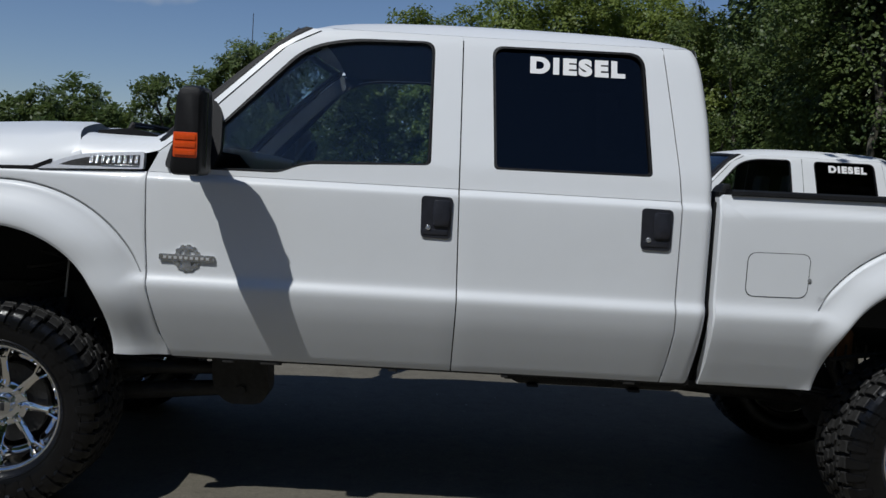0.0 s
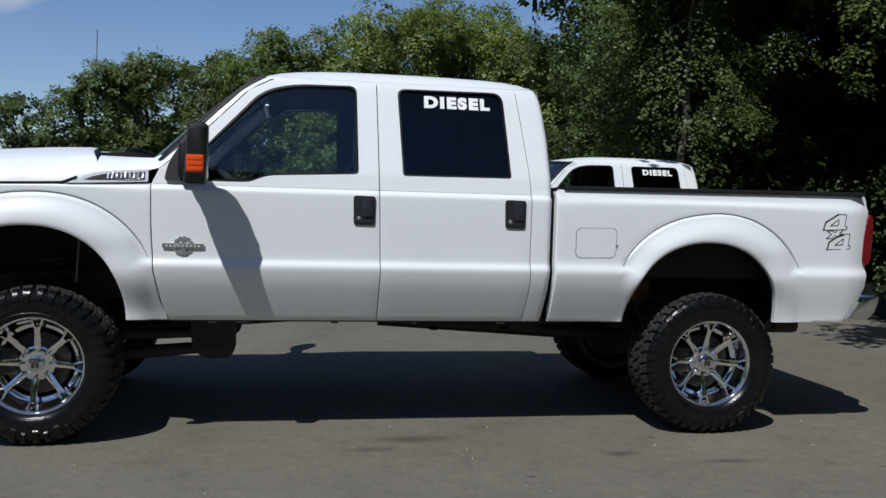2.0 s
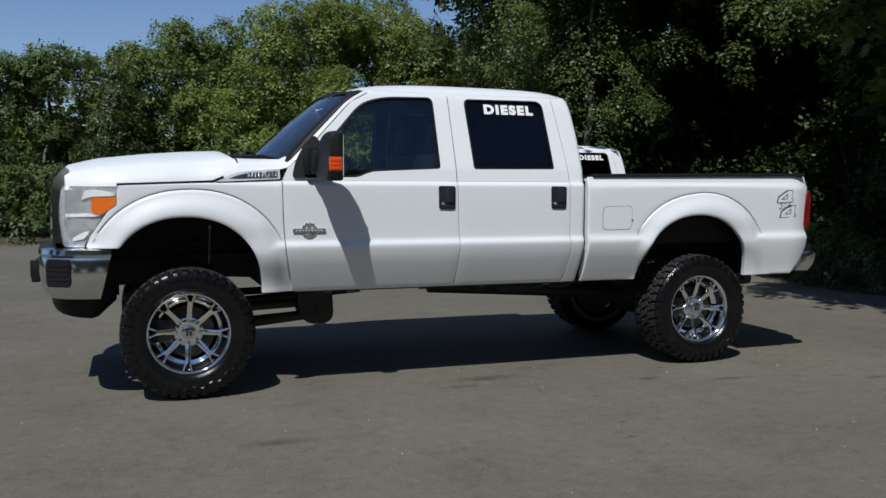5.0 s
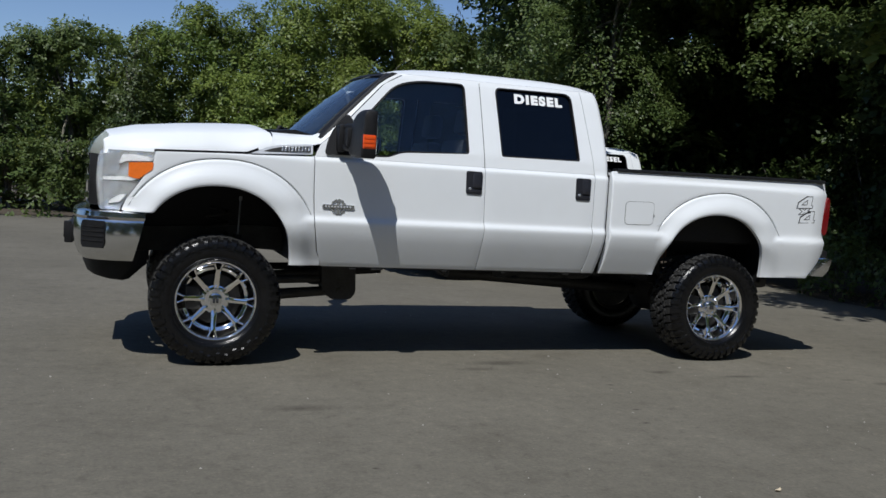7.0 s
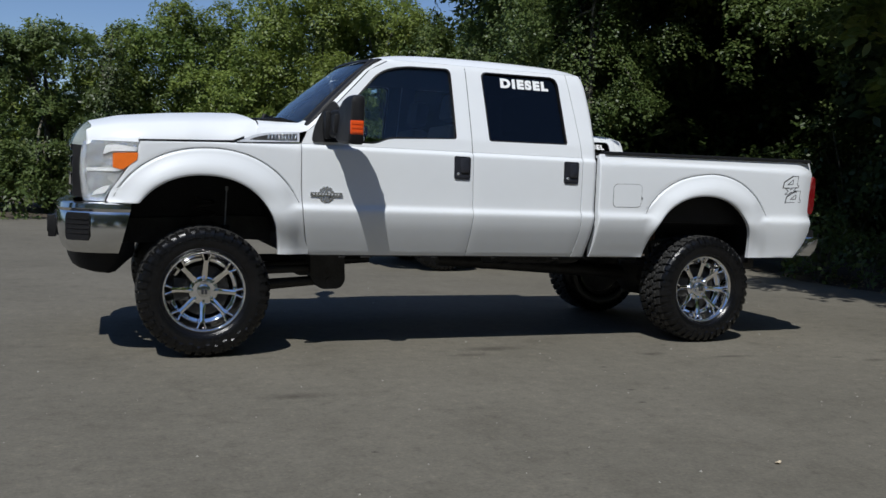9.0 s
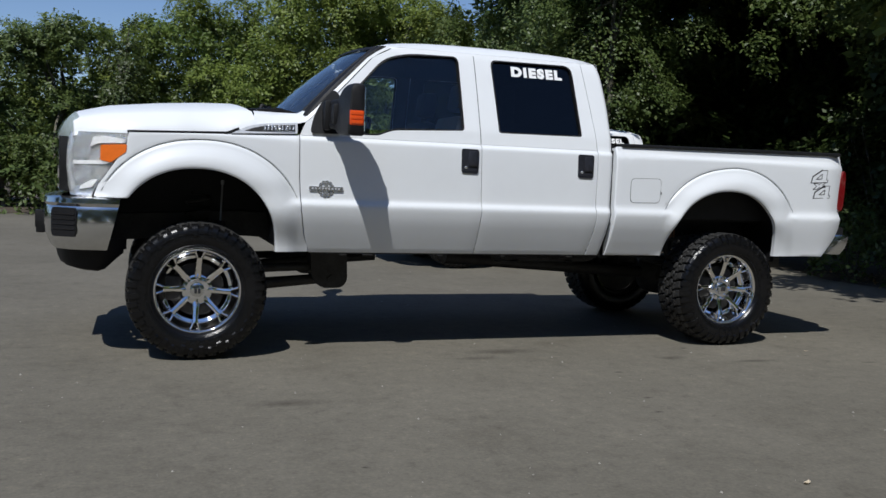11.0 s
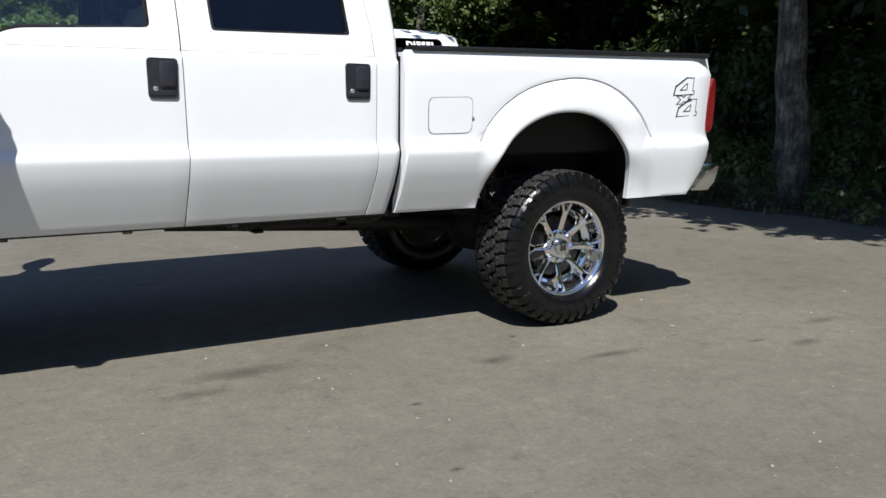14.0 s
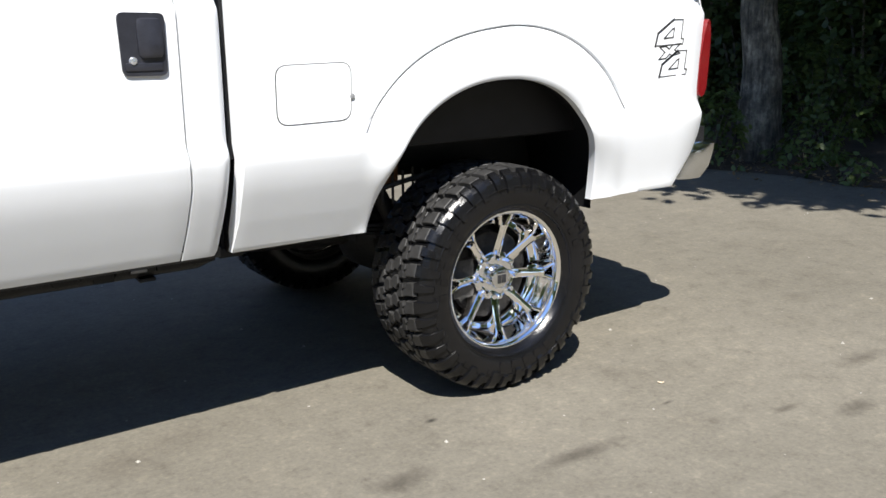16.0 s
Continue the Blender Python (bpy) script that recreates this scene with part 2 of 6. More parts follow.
GLOSS_BLACK = material("gloss black", (0.012, 0.012, 0.014), 0.14, spec=0.6, vary=0.3, scale=30)
DARK_STEEL = material("greasy chassis steel", (0.030, 0.029, 0.028), 0.6, 0.2, vary=0.5, scale=8, bump=0.4, bump_scale=40)
RUST = material("rusty axle steel", (0.16, 0.075, 0.035), 0.8, 0.1, vary=0.5, scale=20, bump=0.5, bump_scale=80)
ZINC = material("zinc shock rod", (0.35, 0.35, 0.36), 0.35, 0.8, vary=0.1)
REPEATER = material("red-orange repeater lens", (0.72, 0.085, 0.012), 0.22, vary=0.12, scale=60, coat=0.4)
AMBER = material("amber lens", (0.80, 0.17, 0.02), 0.18, vary=0.08, scale=60, coat=0.5)
RED = material("red tail lamp lens", (0.17, 0.006, 0.008), 0.15, vary=0.1, scale=40, coat=0.5)
SILVER = material("headlamp reflector", (0.70, 0.72, 0.75), 0.20, 0.80, vary=0.22, scale=18, bump=0.5, bump_scale=26)
LAMP_BOWL = material("silvered lamp bowl", (0.84, 0.86, 0.89), 0.14, 0.80, vary=0.18, scale=16, bump=0.6, bump_scale=24)
EMBLEM = material("aged emblem chrome", (0.60, 0.61, 0.62), 0.24, 0.85, vary=0.40, scale=60, bump=0.5, bump_scale=120)
BRIGHT = material("satin bright trim", (0.74, 0.75, 0.77), 0.28, 0.3, vary=0.12, scale=30)
DECAL_WHITE = material("white vinyl", (0.85, 0.85, 0.85), 0.5, vary=0.02)
DECAL_BLACK = material("black vinyl", (0.02, 0.02, 0.022), 0.5, vary=0.1)
HANDLE = material("satin black handle", (0.022, 0.023, 0.030), 0.30, spec=0.6, vary=0.3, scale=30)
# grey for the painted shadow line over the arches, and for the filler lock
LINE_GREY = material("grey of arch shadow line and filler lock", (0.21, 0.215, 0.22), 0.6, vary=0.25, scale=12)
GREY_VINYL = material("grey cabin cloth", (0.075, 0.078, 0.085), 0.8, vary=0.2, scale=30)
TINT = glass_material("tinted door glass", (0.72, 0.80, 0.83))
PRIVACY = glass_material("dark privacy glass", (0.035, 0.038, 0.045))
CLEAR = glass_material("clear lens", (0.95, 0.96, 0.97))
SCREEN = glass_material("windscreen glass", (0.66, 0.73, 0.76))
BARK = bark_material()
DIRT = material("leaf litter and soil", (0.060, 0.045, 0.030), 0.95, vary=0.6, scale=3, bump=1.0, bump_scale=18)
STONE = material("pale pebble", (0.30, 0.285, 0.25), 0.9, vary=0.3, scale=40)
LITTER = leaf_material("brown litter leaf", (0.14, 0.085, 0.045), (0.24, 0.16, 0.09), (0.42, 0.32, 0.19), 0.2)
DRY_LEAF = material("dry leaf", (0.50, 0.42, 0.30), 0.8, vary=0.3, scale=30)
LEAF_HEDGE = leaf_material("hedge leaf", (0.050, 0.090, 0.024), (0.226, 0.292, 0.078), (0.30, 0.33, 0.10))
LEAF_VINE = leaf_material("vine leaf", (0.040, 0.068, 0.022), (0.124, 0.172, 0.058), (0.19, 0.21, 0.08))
LEAF_OAK = leaf_material("oak leaf", (0.044, 0.075, 0.020), (0.190, 0.242, 0.062), (0.26, 0.28, 0.08))
# darker copy of the leaf colour: the wood's shade is painted in
LEAF_SHADED = leaf_material("leaf darkened for shade", (0.028, 0.048, 0.018), (0.064, 0.098, 0.030), (0.17, 0.19, 0.06), 0.36)
LEAF_CEDAR = leaf_material("cedar needle", (0.022, 0.038, 0.014), (0.060, 0.085, 0.026), (0.085, 0.10, 0.035), 0.2)
ASPHALT = asphalt_material()


# ---- mesh tools ----
def part(name, bm, mat, parent=None, label="", sharp=38, thing=""):
    """Link a bmesh as one mesh object under a thing or part."""
    bmesh.ops.remove_doubles(bm, verts=bm.verts, dist=0.00005)
    bmesh.ops.recalc_face_normals(bm, faces=bm.faces)
    limit = radians(sharp)
    for f in bm.faces:
        f.smooth = True
    for e in bm.edges:
        if len(e.link_faces) == 2 and e.calc_face_angle(0) > limit:
            e.smooth = False
    me = bpy.data.meshes.new(name)
    bm.to_mesh(me)
    bm.free()
    me.materials.append(mat)
    ob = new(name, me)
    if parent:
        ob.parent = parent
    if label:
        tagged(ob, label)
    return ob


def glazed(ob):
    """A pane that lets daylight pass."""
    ob.visible_shadow = False
    return ob


def box(bm, lo, hi, bevel=0.0, turn=None):
    lo, hi = Vector(lo), Vector(hi)
    r = bmesh.ops.create_cube(bm, size=1)
    vs = r["verts"]
    for v in vs:
        v.co = Vector((v.co.x * (hi - lo).x, v.co.y * (hi - lo).y, v.co.z * (hi - lo).z))
        if turn:
            v.co = turn @ v.co
        v.co += (lo + hi) / 2
    if bevel:
        edges = list({e for v in vs for e in v.link_edges})
        bmesh.ops.bevel(bm, geom=edges, offset=bevel, segments=2, affect='EDGES', profile=0.6)
    return bm


def loft(bm, rings, closed=True, caps=False):
    rows = [[bm.verts.new(p) for p in ring] for ring in rings]
    n = len(rows[0])
    for a, b in zip(rows, rows[1:]):
        for i in range(n if closed else n - 1):
            j = (i + 1) % n
            bm.faces.new((a[i], a[j], b[j], b[i]))
    if caps:
        bm.faces.new(rows[0][::-1])
        bm.faces.new(rows[-1])
    return rows


def tube(bm, pts, radius, seg=10, caps=True):
    pts = [Vector(p) for p in pts]
    rings = []
    u = None
    for i, p in enumerate(pts):
        d = (pts[min(i + 1, len(pts) - 1)] - pts[max(i - 1, 0)]).normalized()
        if u is None:
            u = d.cross(Vector((0, 0, 1)) if abs(d.z) < 0.8 else Vector((0, 1, 0)))
        u = (u - d * u.dot(d)).normalized()
        w = d.cross(u)
        r = radius[i] if isinstance(radius, (list, tuple)) else radius
        rings.append([p + r * (math.cos(q) * u + math.sin(q) * w) for q in (2 * math.pi * k / seg for k in range(seg))])
    loft(bm, rings, True, caps)
    return bm


def lathe(bm, profile, seg=48, centre=(0, 0, 0)):
    """Turn a profile of (radius, y) about the y axis."""
    c = Vector(centre)
    loft(bm, [[c + Vector((r * math.cos(a), y, r * math.sin(a))) for a in (2 * math.pi * k / seg for k in range(seg))] for r, y in profile])
    return bm


def fillet(poly, radius, n=6):
    """Round the corners of a polygon; radius is one number or one for each corner."""
    out = []
    for i, p in enumerate(poly):
        r = radius[i] if isinstance(radius, (list, tuple)) else radius
        p = Vector(p)
        a, b = Vector(poly[i - 1]), Vector(poly[(i + 1) % len(poly)])
        if r <= 0:
            out.append(p)
            continue
        u, v = (a - p).normalized(), (b - p).normalized()
        r = min(r, 0.48 * (a - p).length, 0.48 * (b - p).length)
        for k in range(n + 1):
            t = k / n
            q0, q1 = p + u * r * (1 - t), p + v * r * t
            out.append(q0.lerp(q1, t))
    return out


def reach(centre, angle, poly):
    """How far a ray from centre runs to the polygon's farthest edge."""
    d = Vector((math.cos(angle), math.sin(angle)))
    best = 0.0
    for i in range(len(poly)):
        a, b = Vector(poly[i - 1]) - centre, Vector(poly[i]) - centre
        e = b - a
        den = d.x * e.y - d.y * e.x
        if abs(den) < 1e-12:
            continue
        t = (a.x * e.y - a.y * e.x) / den
        s = (a.x * d.y - a.y * d.x) / den
        if t > 0 and -1e-6 <= s <= 1 + 1e-6:
            best = max(best, t)
    return best


def flange(bm, way, depth, soften=0.003):
    """Fold a panel's edges inwards, so that it has depth at its gaps."""
    rim = [e for e in bm.edges if e.is_boundary]
    ret = bmesh.ops.extrude_edge_only(bm, edges=rim)
    way = Vector(way)
    for v in {v for e in rim for v in e.verts}:
        v.co += way * soften
    for g in ret["geom"]:
        if isinstance(g, bmesh.types.BMVert):
            g.co += way * depth


def lettering(text, height, thick):
    """Mesh of a word in the built-in font, made bold, centred, in the x-z plane with its face towards -y."""
    cu = bpy.data.curves.new("word", 'FONT')
    cu.body, cu.size, cu.extrude, cu.offset = text, height / 0.75, thick, height * 0.088
    cu.align_x, cu.align_y, cu.space_character = 'CENTER', 'CENTER', 1.26
    ob = bpy.data.objects.new("word", cu)
    scene.collection.objects.link(ob)
    me = bpy.data.meshes.new_from_object(ob.evaluated_get(bpy.context.evaluated_depsgraph_get()))
    bpy.data.objects.remove(ob)
    bpy.data.curves.remove(cu)
    bm = bmesh.new()
    bm.from_mesh(me)
    bpy.data.meshes.remove(me)
    for v in bm.verts:
        v.co = Vector((v.co.x, -v.co.z, v.co.y))
    return bm


# ---- the pick-up truck: x runs back from the front axle, z up, y from the middle ----
Z_TABLE = np.linspace(0.55, 2.25, 341)
W_KEYS = [(0.55, 0.84), (0.69, 0.885), (0.74, 0.910), (0.80, 0.940), (0.86, 0.968), (0.90, 0.986), (0.94, 1.001), (0.975, 1.0115), (1.000, 1.0175), (1.014, 1.0185), (1.026, 1.0150), (1.038, 1.0080), (1.048, 1.0020), (1.060, 0.9990), (1.09, 0.9985), (1.15, 1.000), (1.30, 1.003), (1.38, 1.003),
          (1.430, 1.002), (1.442, 0.998), (1.458, 0.980), (1.55, 0.964), (1.80, 0.885), (2.00, 0.818), (2.07, 0.792), (2.12, 0.765), (2.25, 0.69)]
W_RAW = np.interp(Z_TABLE, [k[0] for k in W_KEYS], [k[1] for k in W_KEYS])
W_TABLE = np.convolve(np.pad(W_RAW, 1, mode="edge"), np.ones(3) / 3, mode="valid")
ARCHES = ((-0.015, 0.70, 0.497, 0.520), (3.915, 0.695, 0.497, 0.508))


def hood_line(x):
    """Height of the hood's shut line; it climbs over the fender vent."""
    return float(np.interp(x, [-0.78, -0.42, 0.165, 0.21, 0.285, 0.36, 0.62], [1.424, 1.432, 1.454, 1.477, 1.507, 1.528, 1.550]))


def smooth01(a):
    a = min(1.0, max(0.0, a))
    return a * a * (3 - 2 * a)


def arch_rho(x, z, arch):
    cx, cz, a, b = arch
    dz = max(0.0, z - cz)
    return (abs((x - cx) / a) ** 2.2 + abs(dz / b) ** 2.2) ** (1 / 2.2)


def flare_line(angle, arch):
    """How far outside the arch the flare's upper edge runs."""
    c = math.cos(angle)
    return 0.170 + 0.028 * c + (0.0112 * c / (0.7 * abs(c) + 0.2) if arch[0] > 1 else 0.0)


def half_width(x, z):
    """How far the body side stands from the truck's middle plane."""
    w = float(np.interp(z, Z_TABLE, W_TABLE))
    for arch in ARCHES:
        d = (arch_rho(x, z, arch) - 1) * 0.5
        line = flare_line(math.atan2(max(0.001, z - arch[1]), x - arch[0]), arch)
        if d < line + 0.02:
            f = smooth01((line - d) / 0.012) * 0.22 * smooth01((z - 1.05) / 0.14) + smooth01((line - 0.004 - d) / 0.13) * 0.78
            f *= 1 - 0.10 * smooth01((0.015 - d) / 0.015)
            flare = 0.999 + 0.058 * f - (0.150 - 0.085 * smooth01((x - 4.30) / 0.25) - (0.045 * smooth01((x - 0.25) / 0.2) if x < 1.5 else 0.0)) * smooth01((1.0 - z) / 0.31)
            h = min(1.0, max(0.0, 0.5 + 0.5 * (flare - w) / 0.016))
            w = w + (flare - w) * h + 0.016 * h * (1 - h) * (0.3 + 0.7 * smooth01((1.06 - z) / 0.06))
            w -= 0.011 * math.exp(-((d - line - 0.0025) / 0.0045) ** 2) * smooth01((z - 1.05) / 0.10)
    if x > 4.2:
        low = 0.962 + 0.055 * smooth01((z - 0.66) / 0.34)
        h = min(1.0, max(0.0, 0.5 + 0.5 * (low - w) / 0.025)) * smooth01((1.04 - z) / 0.05)
        w = w + (low - w) * h + 0.025 * h * (1 - h)
    w -= 0.16 * max(0.0, (-0.36 - x) / 0.45) ** 2
    if x > 4.85:
        w -= 0.05 * ((x - 4.85) / 0.2) ** 2
    return w


def star_panel(bm, s, centre, inner, outer, start=0.0, end=2 * math.pi, steps=120, rings=14, push=0.0, arch=None):
    """A body panel between an inner and an outer outline, both seen from a centre."""
    c = Vector(centre)
    full = end - start > 6.28
    marks = [start + (end - start) * k / steps for k in range(steps + (0 if full else 1))]
    for p in list(outer) + (list(inner) if not callable(inner) else []):
        a = math.atan2(p[1] - c.y, p[0] - c.x)
        while a < start:
            a += 2 * math.pi
        if a < end:
            marks.append(a)
    marks = sorted(marks)
    marks = [m for i, m in enumerate(marks) if i == 0 or m - marks[i - 1] > 0.0015]
    cols = []
    for a in marks:
        r0 = inner(a) if callable(inner) else reach(c, a, inner)
        r1 = reach(c, a, outer)
        col = []
        if callable(inner):
            bands = [0, 0.006, 0.014, 0.03, 0.05, 0.08, 0.11, 0.135, 0.15, 0.159, 0.166, 0.1695, 0.172, 0.1745, 0.177, 0.181]
            radii = [min(r1, r0 * (1 + 2 * d * flare_line(a, arch) / 0.172)) for d in bands]
            radii += [radii[-1] + (r1 - radii[-1]) * k / rings for k in range(1, rings + 1)]
        else:
            radii = [r0 + (r1 - r0) * k / rings for k in range(rings + 1)]
        for r in radii:
            x, z = c.x + r * math.cos(a), c.y + r * math.sin(a)
            col.append((x, s * (half_width(x, z) + push), z))
        cols.append(col)
    if full:
        cols.append(cols[0])
    loft(bm, cols, closed=False)
    bmesh.ops.remove_doubles(bm, verts=bm.verts, dist=0.0002)


def row_panel(bm, s, zs, front, back, columns=26):
    """A body panel between a front and a back line, each a list of (z, x)."""
    rows = []
    for z in zs:
        x0 = np.interp(z, [p[0] for p in front], [p[1] for p in front])
        x1 = np.interp(z, [p[0] for p in back], [p[1] for p in back])
        rows.append([(x0 + (x1 - x0) * k / columns, s * half_width(x0 + (x1 - x0) * k / columns, z), z) for k in range(columns + 1)])
    loft(bm, rows, closed=False)


def arch_reach(arch):
    cx, cz, a, b = arch

    def reach_at(angle):
        return (abs(math.cos(angle) / a) ** 2.2 + abs(math.sin(angle) / b) ** 2.2) ** (-1 / 2.2)
    return reach_at


def flat_plate(bm, poly, s, depth, lift=0.0, x_w=None):
    """A thin plate of the body side's curve: outline in (x, z), its face lift outside the body."""
    top = [bm.verts.new((p[0], s * (half_width(p[0], p[1]) + lift), p[1])) for p in poly]
    low = [bm.verts.new((p[0], s * (half_width(p[0], p[1]) + lift - depth), p[1])) for p in poly]
    bm.faces.new(top)
    bm.faces.new(low[::-1])
    n = len(poly)
    for i in range(n):
        bm.faces.new((top[i - 1], top[i], low[i], low[i - 1]))


def pane(bm, s, poly, centre, inset, thick=0.005, rings=6):
    """A curved door glass filling an outline, with thickness."""
    c = Vector(centre)
    for side, off in ((0, 0.0), (1, thick)):
        cols = []
        for p in list(poly) + [poly[0]]:
            p = Vector(p)
            cols.append([(q.x, s * (float(np.interp(q.y, Z_TABLE, W_TABLE)) - inset - off), q.y) for q in (c.lerp(p, k / rings) for k in range(rings + 1))])
        loft(bm, cols, closed=False)
    bmesh.ops.remove_doubles(bm, verts=bm.verts, dist=0.00002)
    rim = [e for e in bm.edges if e.is_boundary]
    bmesh.ops.bridge_loops(bm, edges=rim)


FRONT_LINE = [(0.69, 0.712), (0.80, 0.672), (0.98, 0.637), (1.20, 0.622), (1.47, 0.617)]
MID_LINE = [(0.69, 1.884), (1.0, 1.888), (1.46, 1.874), (2.12, 1.860)]
REAR_LINE = [(0.69, 2.770), (0.80, 2.782), (0.93, 2.789), (1.03, 2.782), (1.46, 2.782)]
BODY_ROWS = [0.695, 0.705, 0.73, 0.76, 0.79, 0.82, 0.85, 0.88, 0.905, 0.925, 0.94, 0.955, 0.97, 0.98, 0.99, 1.0, 1.01, 1.016, 1.022, 1.028, 1.034, 1.040, 1.046, 1.051, 1.057, 1.067, 1.08, 1.15, 1.25, 1.33, 1.38, 1.41, 1.425, 1.433, 1.440, 1.448, 1.456, 1.463]
FRONT_OPENING = fillet([(0.715, 1.482), (1.14, 1.486), (1.24, 1.527), (1.755, 1.552), (1.745, 2.075), (1.38, 2.068), (1.20, 2.02)], [0.02, 0.03, 0.05, 0.025, 0.05, 0.10, 0.10])
REAR_OPENING = fillet([(2.012, 1.550), (2.662, 1.556), (2.628, 2.078), (1.985, 2.072)], [0.02, 0.02, 0.07, 0.05])
REAR_ROOF_X = 2.705


def shrink(poly, by):
    c = sum((Vector(p) for p in poly), Vector((0, 0))) / len(poly)
    return [Vector(p) + (c - Vector(p)).normalized() * by for p in poly]


def build_wheel(parent, x, s):
    """A mud-terrain tyre on a deep eight-spoke chrome rim. y is outwards along s."""
    hub = new("wheel")
    hub.parent = parent
    hub.location = (x + (0.02 if x > 1 else 0.0), s * (0.955 if x > 1 else 0.925), 0.4415 if x > 1 else 0.444)
    hub.rotation_euler = (0, 0, 0 if s < 0 else math.pi)
    # tyre carcass: profile as radius and y, the outer side at negative y
    bm = bmesh.new()
    prof = [(0.258, 0.020), (0.270, -0.004), (0.288, -0.030), (0.312, -0.046), (0.345, -0.052), (0.385, -0.049), (0.412, -0.040), (0.428, -0.022), (0.435, 0.02), (0.438, 0.13),
            (0.435, 0.24), (0.428, 0.282), (0.412, 0.300), (0.385, 0.309), (0.345, 0.312), (0.300, 0.306), (0.275, 0.294), (0.262, 0.28)]
    lathe(bm, prof, 80)
    # raised rings on the sidewall
    lathe(bm, [(0.296, -0.032), (0.299, -0.0425), (0.304, -0.0455), (0.309, -0.043)], 80)
    lathe(bm, [(0.376, -0.048), (0.378, -0.0530), (0.381, -0.0530), (0.384, -0.047)], 80)

    def raised(quad, y0, y1):
        lo = [bm.verts.new((r * math.cos(t), y0, r * math.sin(t))) for r, t in quad]
        hi = [bm.verts.new((r * math.cos(t), y1, r * math.sin(t))) for r, t in quad]
        bm.faces.new(hi)
        for m in range(4):
            bm.faces.new((lo[m - 1], lo[m], hi[m], hi[m - 1]))
    # blank letter bars and small ribs
    for k in range(36):
        q = k * math.pi / 18
        if k % 12 in (2, 3, 4, 5, 6):
            raised([(0.322, q - 0.030), (0.322, q + 0.030), (0.352, q + 0.030), (0.352, q - 0.030)], -0.046, -0.0535)
        raised([(0.358, q - 0.010), (0.358, q + 0.010), (0.371, q + 0.014), (0.371, q - 0.014)], -0.046, -0.0530)
    # side lugs that wrap from the shoulder on to the sidewall, long and short by turns
    count = 40
    step = 2 * math.pi / count
    for k in range(count):
        for sgn, y0, off in ((-1, -0.016, k * step), (1, 0.276, k * step + 0.105)):
            low, wide = ((0.366, 0.112), (0.384, 0.086))[k % 2]
            prof = [(0.4455, y0, 0.0), (0.436, y0 + sgn * 0.017, 0.004), (0.420, y0 + sgn * 0.030, 0.010), (0.398, y0 + sgn * 0.0380, 0.014), (low, y0 + sgn * 0.0410, 0.020)]
            outer = [[bm.verts.new((r * math.cos(off + t), y, r * math.sin(off + t))) for t in (0.010 + cut, wide - cut * 0.5)] for r, y, cut in prof]
            inner = [[bm.verts.new(((r - 0.016) * math.cos(off + t), y - sgn * 0.010, (r - 0.016) * math.sin(off + t))) for t in (0.006 + cut, wide + 0.004 - cut * 0.5)] for r, y, cut in prof]
            for m in range(4):
                bm.faces.new((outer[m][0], outer[m][1], outer[m + 1][1], outer[m + 1][0]))
                bm.faces.new((outer[m][0], outer[m + 1][0], inner[m + 1][0], inner[m][0]))
                bm.faces.new((outer[m][1], outer[m + 1][1], inner[m + 1][1], inner[m][1]))
            bm.faces.new((outer[4][0], outer[4][1], inner[4][1], inner[4][0]))
            bm.faces.new((outer[0][0], outer[0][1], inner[0][1], inner[0][0]))
    part("tyre", bm, RUBBER, hub, "glossy black mud-terrain sidewall with hooked side lugs", 24)
    # tread: slanted shoulder blocks and two rows of interlocking hooked blocks on each half
    bm = bmesh.new()
    rng = random.Random(5)

    def lug(points, flip, jitter):
        if flip:
            points = [(0.160 - a, 0.26 - y) for a, y in points]
        points = [(a + jitter, y) for a, y in points]
        n = len(points)
        ca, cy = sum(q[0] for q in points) / n, sum(q[1] for q in points) / n

        def ring(shrink_by, lift):
            out = []
            for a, y in points:
                a2, y2 = a + (ca - a) * shrink_by, y + (cy - y) * shrink_by
                r = (0.428 if lift is None else 0.4495 + lift) - 0.28 * max(0.0, abs(y2 - 0.13) - 0.10) ** 1.3
                out.append(bm.verts.new((r * math.cos(a2), y2, r * math.sin(a2))))
            return out
        foot, edge, top = ring(-0.05, None), ring(0.04, -0.001), ring(0.16, 0.0015)
        bm.faces.new(top)
        for m in range(n):
            bm.faces.new((foot[m - 1], foot[m], edge[m], edge[m - 1]))
            bm.faces.new((edge[m - 1], edge[m], top[m], top[m - 1]))
    for k in range(count):
        j = k * step + rng.uniform(-0.003, 0.003)
        deep = 0.006 if k % 2 else 0.0
        for flip in (False, True):
            lug([(0.004, -0.016 + deep), (0.122, -0.016), (0.134, 0.018), (0.150, 0.040 + deep), (0.086, 0.044), (0.066, 0.030), (0.020, 0.026)], flip, j)
            lug([(0.034, 0.048), (0.078, 0.046), (0.100, 0.054), (0.160, 0.052), (0.176, 0.078), (0.130, 0.088), (0.098, 0.070), (0.052, 0.072)], flip, j)
            lug([(0.000, 0.086), (0.058, 0.080), (0.092, 0.092), (0.118, 0.096), (0.104, 0.124), (0.030, 0.126), (-0.006, 0.108)], flip, j)
    part("tread", bm, TREAD, hub, "dusty black hooked tread blocks", 20)
    # rim: rolled lip, stepped barrel
    bm = bmesh.new()
